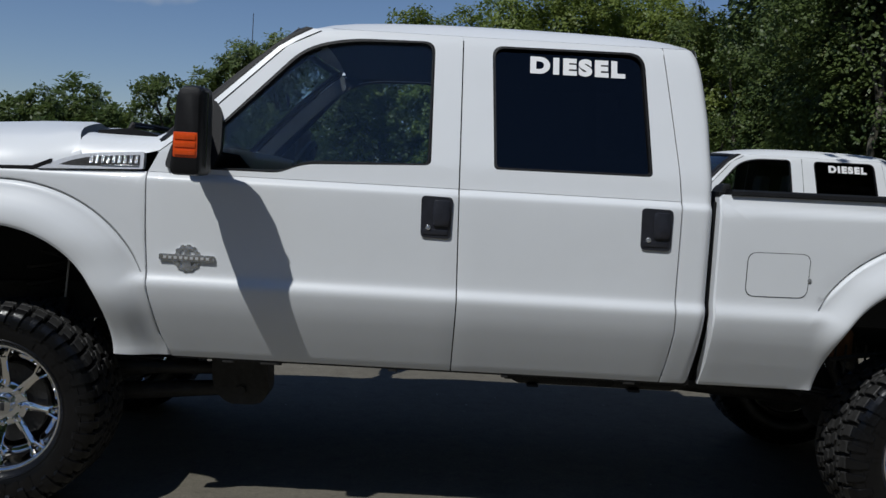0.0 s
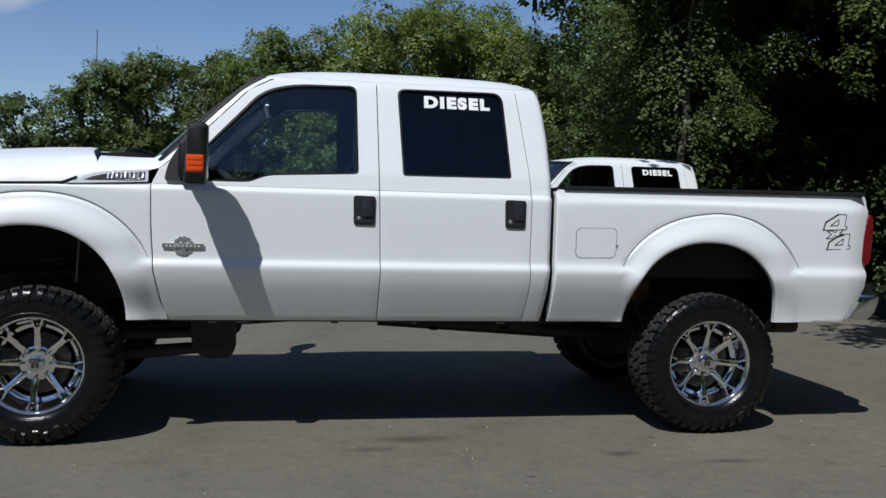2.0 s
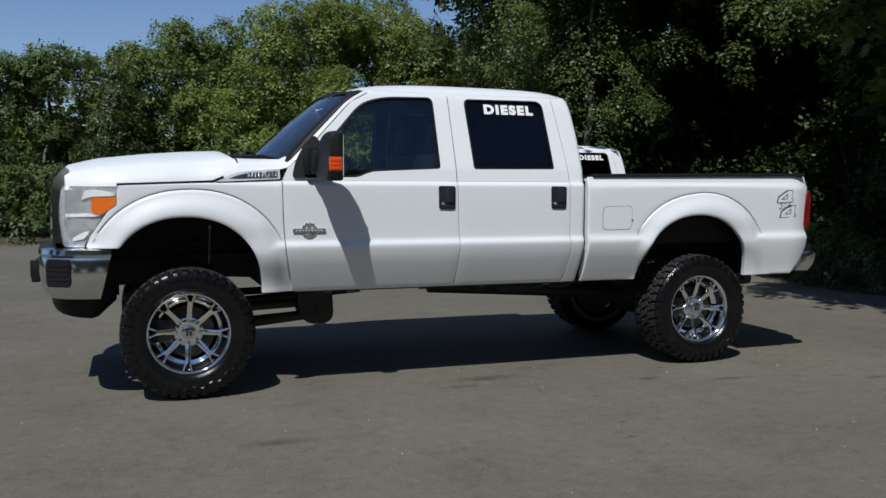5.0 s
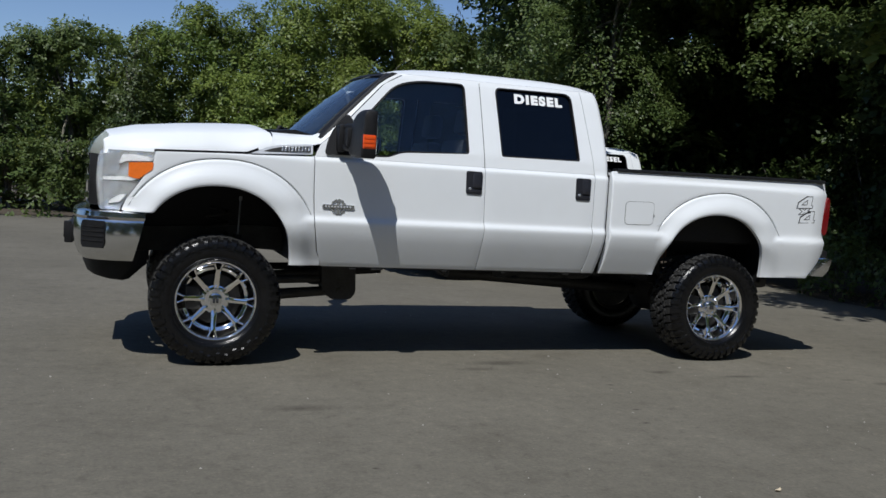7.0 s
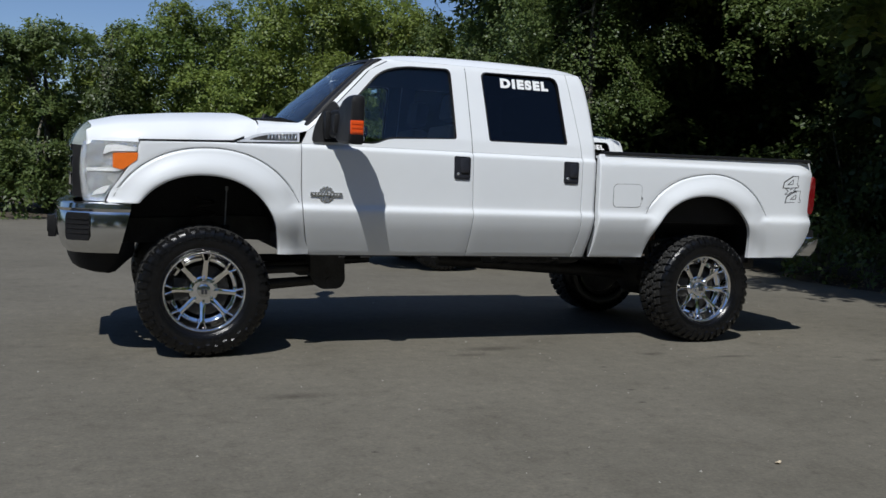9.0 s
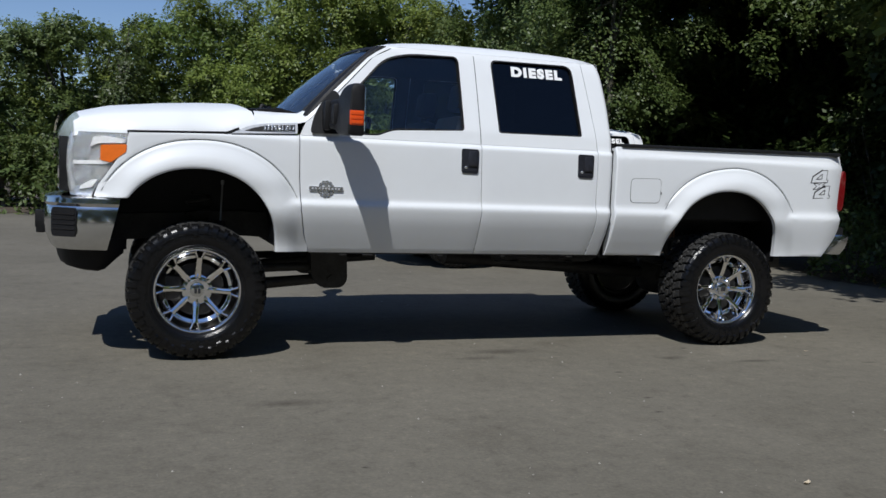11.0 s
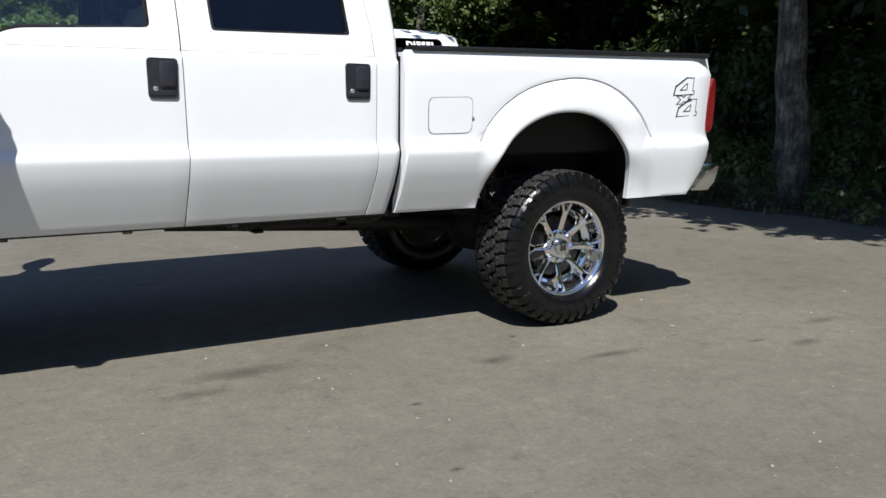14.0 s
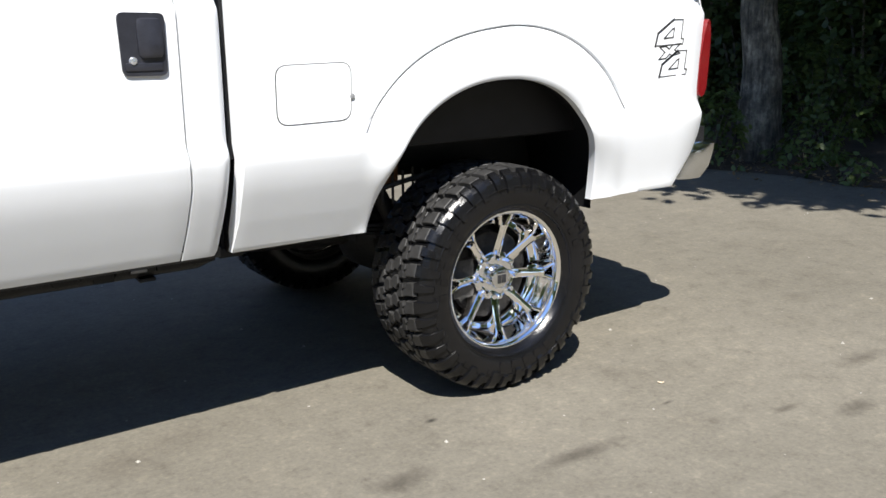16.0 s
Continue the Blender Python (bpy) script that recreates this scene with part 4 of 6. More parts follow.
    for k in range(19):
        x = -0.43 + 0.66 * k / 18
        zs = hood_line(x)
        w = half_width(x, 1.40)
        rows.append([(x, s * (w - 0.006), zs - 0.010), (x, s * (w - 0.006), zs + 0.006), (x, s * (w - 0.05), zs + 0.006), (x, s * (w - 0.05), zs - 0.010)])
    loft(bm, rows, True, True)
    part("hood_seal", bm, BLACK, root)
    # A pillar, from the windscreen's edge to the door's
    bm = bmesh.new()
    rows = []
    for k in range(13):
        t = k / 12
        zo = 1.54 + (2.092 - 1.54) * t
        xo = float(np.interp(zo, [1.54, 1.635, 1.80, 2.02, 2.092], [0.652, 0.757, 0.917, 1.127, 1.262]))
        wi = 0.868 - 0.135 * t
        xi, zi = 0.600 + (1.165 - 0.600) * t, 1.560 + (2.100 - 1.560) * t + 0.02 * math.sin(math.pi * t)
        wo = float(np.interp(zo, Z_TABLE, W_TABLE))
        mid = ((xo + xi) / 2 - 0.018, s * ((wo + wi) / 2 + 0.018), (zo + zi) / 2 + 0.012)
        near = Vector((xo - 0.003, s * wo, zo + 0.003)).lerp(Vector(mid), 0.50)
        rows.append([(xo + 0.01, s * (wo - 0.03), zo), (xo - 0.003, s * wo, zo + 0.003), tuple(near), mid, (xi, s * wi, zi), (xi + 0.02, s * (wi - 0.02), zi - 0.02)])
    loft(bm, [row[:3] for row in rows], False)
    part("windscreen_pillar", bm, PAINT, root)
    bm = bmesh.new()
    loft(bm, [[row[2], (row[2][0] - 0.006, row[2][1], row[2][2] + 0.003), row[3], (row[4][0] - 0.004, row[4][1], row[4][2] + 0.004), row[5]] for row in rows], False)
    part("windscreen_gasket", bm, BLACK, root)
    bm = bmesh.new()
    loft(bm, [[(p[0] + 0.030 + (0.05 if i == 0 else 0.04 if i == 5 else 0), p[1] - s * 0.026, p[2] - 0.022 - (0.03 if i == 5 else 0)) for i, p in enumerate(row)] for row in rows], False)
    part("pillar_trim", bm, GREY_VINYL, root)
    # towing mirror: sail, arms, housing, glass, amber repeater
    bm = bmesh.new()
    sail = fillet([(0.682, 1.478), (0.875, 1.482), (0.905, 1.56), (0.895, 1.72), (0.852, 1.775), (0.768, 1.694), (0.705, 1.585)], [0.03, 0.02, 0.03, 0.03, 0.02, 0.05, 0.05], 4)
    flat_plate(bm, sail, s, 0.04, 0.017)
    mirror = part("door_mirror", bm, BLACK, root, "black folding tow mirror with amber repeater")
    bm = bmesh.new()
    tube(bm, [(0.80, s * 0.985, 1.545), (0.82, s * 1.08, 1.530), (0.885, s * 1.20, 1.520)], 0.026, 10)
    tube(bm, [(0.80, s * 0.965, 1.655), (0.82, s * 1.07, 1.672), (0.885, s * 1.20, 1.672)], 0.024, 10)
    box(bm, (0.760, min(s * 0.95, s * 1.05), 1.50), (0.815, max(s * 0.95, s * 1.05), 1.69), 0.02)
    box(bm, (0.795, min(s * 0.96, s * 1.16), 1.535), (0.850, max(s * 0.96, s * 1.16), 1.665), 0.015)
    part("mirror_arm", bm, BLACK, mirror)
    bm = bmesh.new()
    rings = []
    for y, zl, zh, d0, d1 in ((1.125, 1.52, 1.67, 0.822, 0.870), (1.132, 1.500, 1.695, 0.812, 0.882), (1.17, 1.480, 1.735, 0.810, 0.902), (1.22, 1.468, 1.765, 0.812, 0.928), (1.29, 1.462, 1.780, 0.816, 0.942), (1.378, 1.458, 1.778, 0.826, 0.938), (1.410, 1.463, 1.770, 0.832, 0.935), (1.418, 1.482, 1.75, 0.842, 0.928)):
        ring = fillet([(d0, zl), (d1, zl), (d1, zh), (d0 + 0.02, zh)], [0.02, 0.015, 0.025, 0.06], 4)
        rings.append([(p[0], s * y, p[1]) for p in ring])
    loft(bm, rings, True, True)
    part("mirror_housing", bm, BLACK, mirror)
    bm = bmesh.new()
    box(bm, (0.842, min(s * 1.395, s * 1.421), 1.520), (0.930, max(s * 1.395, s * 1.421), 1.612), 0.008)
    for k in range(3):
        box(bm, (0.850, min(s * 1.420, s * 1.424), 1.530 + k * 0.027), (0.923, max(s * 1.420, s * 1.424), 1.548 + k * 0.027), 0.001)
    part("repeater_lamp", bm, REPEATER, mirror, "amber turn repeater")
    bm = bmesh.new()
    loft(bm, [[(0.904, s * 1.20, 1.50), (0.904, s * 1.20, 1.71), (0.939, s * 1.365, 1.755), (0.939, s * 1.365, 1.49)], [(0.914, s * 1.20, 1.50), (0.914, s * 1.20, 1.71), (0.949, s * 1.365, 1.755), (0.949, s * 1.365, 1.49)]], True, True)
    part("mirror_glass", bm, CHROME, mirror)
    # sill pinch weld, a dark ragged lip under the doors
    bm = bmesh.new()
    box(bm, (0.72, min(s * 0.860, s * 0.880), 0.686), (2.90, max(s * 0.860, s * 0.880), 0.72), 0.004)
    for x, w in ((0.92, 0.05), (1.08, 0.09), (1.62, 0.04), (2.1, 0.03), (2.62, 0.05)):
        box(bm, (x, min(s * 0.856, s * 0.881), 0.676), (x + w, max(s * 0.856, s * 0.881), 0.70), 0.004)
    part("sill", bm, DARK_STEEL, root)
    # wheel wells
    for (cx, cz, a, b), back in zip(ARCHES, (0.45, 0.55)):
        bm = bmesh.new()
        rings = []
        for k in range(29):
            an = radians((8 if cx < 1 else -4) + (176 if cx < 1 else 188) * k / 28)
            r = arch_reach((cx, cz, a + 0.03, b + 0.035))(an)
            x, z = cx + r * math.cos(an), cz + r * math.sin(an)
            rings.append([(x, s * (half_width(x, max(0.72, z)) - 0.035), z), (x, s * 0.80, z), (x, s * back, z), (cx + (x - cx) * 0.8, s * back, min(z, 0.78 if cx < 1 else 0.86 if x < cx - 0.12 else 0.70))])
        loft(bm, rings, False)
        part("wheel_well", bm, BLACK, root, "dark wheel well liner")


def build_truck():
    root = new("pickup_truck")
    tagged(root, "white lifted crew-cab pickup truck on chrome wheels, parked", "truck", "white crew-cab trucks")
    for s in (-1, 1):
        build_side(root, s)
    # roof
    bm = bmesh.new()
    rows = []
    xs = [1.170, 1.19, 1.23, 1.30, 1.40, 1.55, 1.75, 1.95, 2.15, 2.35, 2.55, 2.68, 2.77, 2.82, 2.848, 2.860]
    tops = [2.098, 2.112, 2.132, 2.152, 2.168, 2.180, 2.187, 2.189, 2.189, 2.187, 2.182, 2.174, 2.160, 2.140, 2.112, 2.08]
    for x, top in zip(xs, tops):
        row = []
        for k in range(25):
            v = -1 + 2 * k / 24
            w_edge = 0.766 if x > 1.26 else 0.766 - 0.35 * (1.26 - x)
            z_edge = min(2.107, top - 0.004)
            crown = (1 - abs(v) ** 7)
            row.append((x + 0.045 * abs(v) ** 5 * smooth01((1.40 - x) / 0.23) - 0.05 * (1 - v * v) * smooth01((1.45 - x) / 0.3), v * w_edge, z_edge + (top - z_edge) * crown + 0.012 * (1 - v * v)))
        rows.append(row)
    loft(bm, rows, False)
    part("roof", bm, PAINT, root, "white roof panel")
    for s in (-1, 1):
        bm = bmesh.new()
        rows = []
        for x in (1.19, 1.23, 1.29, 1.36, 1.5, 2.0, 2.5, 2.75, 2.84):
            lift = 0.16 * max(0.0, 1.30 - x) + 0.45 * max(0.0, x - 2.72)
            rows.append([(x, s * 0.772, 2.075 - lift), (x, s * 0.779, 2.088 - lift), (x, s * 0.770, 2.104 - lift), (x, s * 0.755, 2.111 - lift * 0.6), (x, s * 0.73, 2.10 - lift)])
        loft(bm, rows, True, True)
        part("roof_rail", bm, PAINT, root)
    # cab back wall with window
    bm = bmesh.new()
    box(bm, (2.86, -0.86, 0.75), (2.92, 0.86, 1.52), 0.02)
    box(bm, (2.80, -0.70, 2.03), (2.85, 0.70, 2.10), 0.02)
    part("cab_back", bm, PAINT, root)
    bm = bmesh.new()
    box(bm, (2.926, -0.945, 1.0), (2.936, 0.945, 1.47))
    box(bm, (2.926, -0.82, 0.70), (2.936, 0.82, 1.0))
    box(bm, (2.936, -0.86, 0.69), (2.962, 0.86, 1.47))
    box(bm, (2.95, -0.86, 0.69), (3.12, 0.86, 0.73))
    part("bed_bulkhead", bm, BLACK, root)
    bm = bmesh.new()
    loft(bm, [[(2.905, -0.80, 1.52), (2.905, 0.80, 1.52), (2.83, 0.68, 2.04), (2.83, -0.68, 2.04)], [(2.911, -0.80, 1.52), (2.911, 0.80, 1.52), (2.836, 0.68, 2.04), (2.836, -0.68, 2.04)]], True, True)
    part("back_glass", bm, PRIVACY, root, "dark rear cab window")
    # windscreen
    bm = bmesh.new()
    for off in (0.0, 0.006):
        rows = []
        for j in range(9):
            t = j / 8
            row = []
            for k in range(21):
                v = -1 + 2 * k / 20
                w = (0.862 - 0.135 * t) * v
                x = (0.605 + (1.168 - 0.605) * t) - (0.165 - 0.085 * t) * (1 - v * v)
                z = 1.562 + (2.098 - 1.562) * t + 0.02 * math.sin(math.pi * t) + 0.025 * t * (1 - v * v)
                row.append((x + off * 0.7, w, z - off * 0.7))
            rows.append(row)
        loft(bm, rows, False)
    rim = [e for e in bm.edges if e.is_boundary]
    bmesh.ops.bridge_loops(bm, edges=rim)
    part("windscreen", bm, SCREEN, root, "raked windscreen")
    bm = bmesh.new()
    for off in (0.0, -0.004):
        rows = []
        for j in range(5):
            t = 0.955 + 0.045 * j / 4
            rows.append([((0.605 + 0.563 * t) - (0.165 - 0.085 * t) * (1 - v * v) + off, (0.862 - 0.135 * t) * v, 1.567 + 0.536 * t + 0.02 * math.sin(math.pi * t) + 0.025 * t * (1 - v * v) - off * 0.5) for v in (-1 + k / 10 for k in range(21))])
        loft(bm, rows, False)
    for v in (-1, 1):
        tube(bm, [(0.600 + 0.563 * t, (0.860 - 0.135 * t) * v, 1.566 + 0.536 * t + 0.02 * math.sin(math.pi * t)) for t in (k / 12 for k in range(13))], 0.010, 6)
    part("windscreen_trim", bm, BLACK, root, "black windscreen border")
    # cowl and wipers
    bm = bmesh.new()
    rows = []
    for k in range(17):
        v = -1 + 2 * k / 16
        xb = 0.61 - 0.165 * (1 - v * v)
        xf = 0.385 - 0.14 * (1 - v * v)
        rows.append([(xf - 0.03, 0.83 * v, 1.50), (xf - 0.03, 0.83 * v, 1.622 + 0.030 * (1 - v * v)), ((xf + xb) / 2, 0.83 * v, 1.638 + 0.015 * (1 - v * v)), (xb + 0.01, 0.83 * v, 1.612), (xb + 0.04, 0.83 * v, 1.50)])
    loft(bm, rows, True, True)
    part("cowl", bm, BLACK, root, "black plastic cowl")
    for y0 in (-0.55, 0.10):
        bm = bmesh.new()
        tube(bm, [(0.40, y0 - 0.06, 1.62), (0.42, y0 - 0.05, 1.662), (0.47, y0 + 0.10, 1.664), (0.500, y0 + 0.45, 1.662)], [0.014, 0.014, 0.010, 0.008], 8)
        tube(bm, [(0.46, y0 - 0.16, 1.650), (0.485, y0 + 0.5, 1.662)], 0.008, 6)
        part("wiper", bm, BLACK, root)
    # hood
    bm = bmesh.new()
    rows = []
    for k in range(25):
        t = k / 24
        x = -0.735 + 1.080 * t
        shut = hood_line(x)
        top = float(np.interp(x, [-0.74, -0.70, -0.52, -0.22, 0.05, 0.30, 0.44], [1.532, 1.560, 1.606, 1.640, 1.660, 1.668, 1.664]))
        row = []
        for j in range(31):
            v = -1 + 2 * j / 30
            av = abs(v)
            we = half_width(x, 1.40) - 0.018 - 0.02 * max(0, x)
            prof = [(1.0, 0.0), (0.985, 0.30), (0.955, 0.48), (0.90, 0.62), (0.78, 0.80), (0.64, 0.93), (0.55, 1.0), (0.50, 1.0), (0.46, 0.90), (0.40, 0.88), (0.0, 1.0)]
            f = float(np.interp(1 - av, [1 - p[0] for p in prof], [p[1] for p in prof]))
            xx = x - 0.07 * (1 - v * v) * (1 - t) - 0.10 * (1 - av ** 5) * t ** 3
            row.append((xx, we * v, shut + (top - shut) * f))
        rows.append(row)
    loft(bm, rows, False)
    flange(bm, (0, 0, -1), 0.055, 0.004)
    part("hood", bm, PAINT, root, "white hood with raised shoulders")
    # cowl-side panels in body colour, between hood, vent and pillar
    for s in (-1, 1):
        bm = bmesh.new()
        loft(bm, [[(0.30, s * 0.974, 1.512), (0.325, s * 0.960, 1.552), (0.33, s * 0.928, 1.586), (0.33, s * 0.870, 1.606), (0.32, s * 0.80, 1.612), (0.32, s * 0.79, 1.57)],
                  [(0.45, s * 0.974, 1.524), (0.46, s * 0.952, 1.560), (0.47, s * 0.912, 1.583), (0.47, s * 0.865, 1.602), (0.465, s * 0.83, 1.608), (0.46, s * 0.82, 1.57)],
                  [(0.606, s * 0.970, 1.536), (0.62, s * 0.948, 1.570), (0.625, s * 0.92, 1.592), (0.625, s * 0.885, 1.606), (0.61, s * 0.862, 1.606), (0.60, s * 0.855, 1.57)],
                  [(0.66, s * 0.965, 1.552), (0.675, s * 0.945, 1.588), (0.67, s * 0.92, 1.610), (0.66, s * 0.89, 1.622), (0.65, s * 0.868, 1.625), (0.64, s * 0.86, 1.58)]], False)
        flange(bm, (0, -s, 0), 0.02, 0.0)
        part("cowl_side", bm, PAINT, root)
    # grille: chrome surround with two thick bars, dark mesh
    bm = bmesh.new()
    rows = []
    for k in range(17):
        v = -1 + 2 * k / 16
        x = -0.80 - 0.07 * (1 - v * v)
        rows.append([(x + 0.05, 0.80 * v, 1.385), (x - 0.030, 0.80 * v, 1.390), (x - 0.020, 0.80 * v, 1.42), (x + 0.005, 0.80 * v, 1.475), (x + 0.04, 0.80 * v, 1.520), (x + 0.065, 0.80 * v, 1.540), (x + 0.085, 0.80 * v, 1.52)])
    loft(bm, rows, True, True)
    for y in (-0.42, 0.42):
        wide = 0.03
        x = -0.80 - 0.07 * (1 - (y / 0.7) ** 2)
        box(bm, (x - 0.02, y - wide, 1.06), (x + 0.04, y + wide, 1.44), 0.012)
    for z in (1.08, 1.20, 1.31):
        rows = []
        for k in range(17):
            v = -1 + 2 * k / 16
            x = -0.805 - 0.07 * (1 - v * v)
            rows.append([(x, 0.68 * v, z), (x - 0.02, 0.68 * v, z + 0.01), (x - 0.02, 0.68 * v, z + 0.045), (x, 0.68 * v, z + 0.055)])
        loft(bm, rows, True, True)
    grille = part("grille", bm, CHROME, root, "chrome grille with dark mesh")
    bm = bmesh.new()
    rows = []
    for k in range(13):
        v = -1 + 2 * k / 12
        x = -0.79 - 0.07 * (1 - v * v)
        rows.append([(x, 0.79 * v, 1.05), (x, 0.79 * v, 1.40), (x + 0.03, 0.79 * v, 1.40), (x + 0.03, 0.79 * v, 1.05)])
    loft(bm, rows, True, True)
    for y in (-0.755, 0.755):
        box(bm, (-0.826, y - 0.045, 1.055), (-0.758, y + 0.045, 1.392), 0.012)
    for k in range(26):
        y = -0.66 + k * 0.0528
        x = -0.797 - 0.07 * (1 - (y / 0.7) ** 2)
        box(bm, (x - 0.012, y - 0.006, 1.06), (x, y + 0.006, 1.43))
    part("grille_mesh", bm, BLACK, grille)
    # front bumper, wrapped round the corners
    bm = bmesh.new()
    rows = []
    path_pts = [(-0.47, -1.00), (-0.56, -1.005), (-0.68, -0.985), (-0.78, -0.945), (-0.86, -0.87), (-0.905, -0.76), (-0.925, -0.6), (-0.945, -0.3), (-0.95, 0)]
    path_pts += [(x, -y) for x, y in path_pts[-2::-1]]
    n = len(path_pts)
    for i, (x, y) in enumerate(path_pts):
        a, b = Vector(path_pts[max(0, i - 1)]), Vector(path_pts[min(n - 1, i + 1)])
        d = (b - a).normalized()
        o = Vector((d.y, -d.x))
        if o.dot(Vector((x + 0.3, y))) < 0:
            o = -o
        ring = []
        for off, z in ((-0.10, 1.02), (-0.03, 1.026), (0.0, 1.015), (0.006, 0.985), (-0.008, 0.965), (0.0, 0.945), (0.004, 0.85), (-0.006, 0.78), (-0.03, 0.725), (-0.055, 0.70), (-0.11, 0.70)):
            back = -0.24 * max(0.0, 0.99 - z) if i in (0, n - 1) else 0.0
            ring.append((x + o.x * off + back, y + o.y * off, z))
        rows.append(ring)
    loft(bm, rows, True, True)
    bumper = part("front_bumper", bm, DULL_CHROME, root, "chrome wraparound front bumper with fog lamp recess")
    for s in (-1, 1):
        bm = bmesh.new()
        for v, r in ((0.0, 1.0),):
            rows = []
            for z, cut in ((0.782, 0.6), (0.795, 0.86), (0.815, 1.0), (0.925, 1.0), (0.945, 0.86), (0.957, 0.6)):
                pts = [(-0.862 + 0.030 * (1 - cut), 0.890 + 0.03 * (1 - cut)), (-0.80, 0.945), (-0.718 - 0.035 * (1 - cut), 0.985 - 0.017 * (1 - cut)), (-0.71, 0.955), (-0.84, 0.86)]
                rows.append([(px, s * py, z) for px, py in pts])
            loft(bm, rows, True, True)
        part("fog_recess", bm, BLACK, bumper, "black slatted fog lamp recess")
        bm = bmesh.new()
        for k in range(4):
            z = 0.825 + k * 0.03
            loft(bm, [[(-0.853, s * 0.902, z), (-0.80, s * 0.950, z), (-0.725, s * 0.988, z), (-0.72, s * 0.97, z), (-0.84, s * 0.88, z)], [(-0.853, s * 0.902, z + 0.009), (-0.80, s * 0.950, z + 0.009), (-0.725, s * 0.988, z + 0.009), (-0.72, s * 0.97, z + 0.009), (-0.84, s * 0.88, z + 0.009)]], True, True)
        part("recess_louvre", bm, GLOSS_BLACK, bumper)
    bm = bmesh.new()
    box(bm, (-0.995, -0.42, 0.765), (-0.94, 0.42, 0.90), 0.012)
    for y in (-0.42, 0.36):
        box(bm, (-1.000, y, 0.80), (-0.95, y + 0.06, 0.915), 0.008)
    part("number_plate_holder", bm, BLACK, bumper)
    # air dam
    bm = bmesh.new()
    rows = []
    for x, y, low in [(-0.53, -0.84, 0.66), (-0.57, -0.85, 0.625), (-0.64, -0.85, 0.557), (-0.72, -0.83, 0.562), (-0.79, -0.76, 0.575), (-0.84, -0.62, 0.590), (-0.87, -0.35, 0.60), (-0.88, 0, 0.60), (-0.87, 0.35, 0.60), (-0.84, 0.62, 0.590), (-0.79, 0.76, 0.575), (-0.72, 0.83, 0.562), (-0.64, 0.85, 0.557), (-0.57, 0.85, 0.625), (-0.53, 0.84, 0.66)]:
        rows.append([(x - 0.01, y, 0.76), (x - 0.006, y, low + 0.05), (x + 0.010, y * 0.985, low + 0.012), (x + 0.04, y * 0.95, low), (x + 0.08, y * 0.92, low + 0.01), (x + 0.09, y * 0.92, 0.76)])
    loft(bm, rows, True, True)
    part("air_dam", bm, BLACK, root, "black plastic air dam")
    # tailgate and bed floor
    bm = bmesh.new()
    box(bm, (5.015, -0.80, 0.93), (5.075, 0.80, 1.535), 0.015)
    box(bm, (5.070, -0.66, 1.06), (5.082, 0.66, 1.40), 0.02)
    tail = part("tailgate", bm, PAINT, root, "white tailgate")
    bm = bmesh.new()
    box(bm, (5.074, -0.12, 1.36), (5.094, 0.12, 1.44), 0.008)
    part("tailgate_handle", bm, BLACK, tail)
    bm = bmesh.new()
    ridge = [(-0.80, 0.96), (-0.80, 1.008)]
    for k in range(15):
        y0 = -0.76 + k * 0.108
        ridge += [(y0 - 0.008, 1.008), (y0, 1.024), (y0 + 0.05, 1.024), (y0 + 0.058, 1.008)]
    ridge += [(0.82, 1.008), (0.82, 0.96)]
    loft(bm, [[(x, y, z) for y, z in ridge] for x in (2.985, 5.015)], True, True)
    part("bed_floor", bm, BLACK, root, "black ribbed bed liner")
    bm = bmesh.new()
    box(bm, (2.964, -0.88, 0.80), (2.985, 0.88, 1.515), 0.006)
    part("bed_headboard", bm, BLACK, root)
    # rear bumper
    bm = bmesh.new()
    rows = []
    for x, y in [(4.93, -0.930), (5.00, -0.958), (5.07, -0.972), (5.145, -0.965), (5.180, -0.90), (5.18, -0.5), (5.18, 0.5), (5.180, 0.90), (5.145, 0.965), (5.07, 0.972), (5.00, 0.958), (4.93, 0.930)]:
        k = smooth01((5.12 - x) / 0.2)
        rows.append([(x - 0.05, y * 0.90, 0.735), (x - 0.060 - 0.03 * k, y * 0.985, 0.722 + 0.01 * k), (x - 0.022, y, 0.775), (x, y, 0.835), (x + 0.006, y, 0.872), (x - 0.004, y * 0.99, 0.884), (x - 0.06, y * 0.93, 0.886)])
    loft(bm, rows, True, True)
    rb = part("rear_bumper", bm, DULL_CHROME, root, "chrome rear step bumper")
    bm = bmesh.new()
    box(bm, (4.99, -0.91, 0.876), (5.15, 0.91, 0.943), 0.01)
    part("bumper_step", bm, BLACK, rb)
    bm = bmesh.new()
    box(bm, (4.52, -0.83, 0.672), (4.58, -0.77, 0.705), 0.01)
    part("body_mount", bm, BLACK, root)
    # wheels
    for x in (0.0, 3.967):
        for s in (-1, 1):
            build_wheel(root, x, s)
    # chassis
    for s in (-1, 1):
        bm = bmesh.new()
        rows = [[(x, s * 0.40, z), (x, s * 0.48, z), (x, s * 0.48, z + 0.17), (x, s * 0.40, z + 0.17)] for x, z in ((-0.75, 0.72), (-0.3, 0.74), (0.3, 0.77), (0.7, 0.75), (1.2, 0.71), (2.9, 0.71), (3.3, 0.72), (3.6, 0.80), (4.2, 0.80), (4.6, 0.70), (5.0, 0.70))]
        loft(bm, rows, True, True)
        part("frame_rail", bm, DARK_STEEL, root)
        # radius arm and drop bracket of the lift
        bm = bmesh.new()
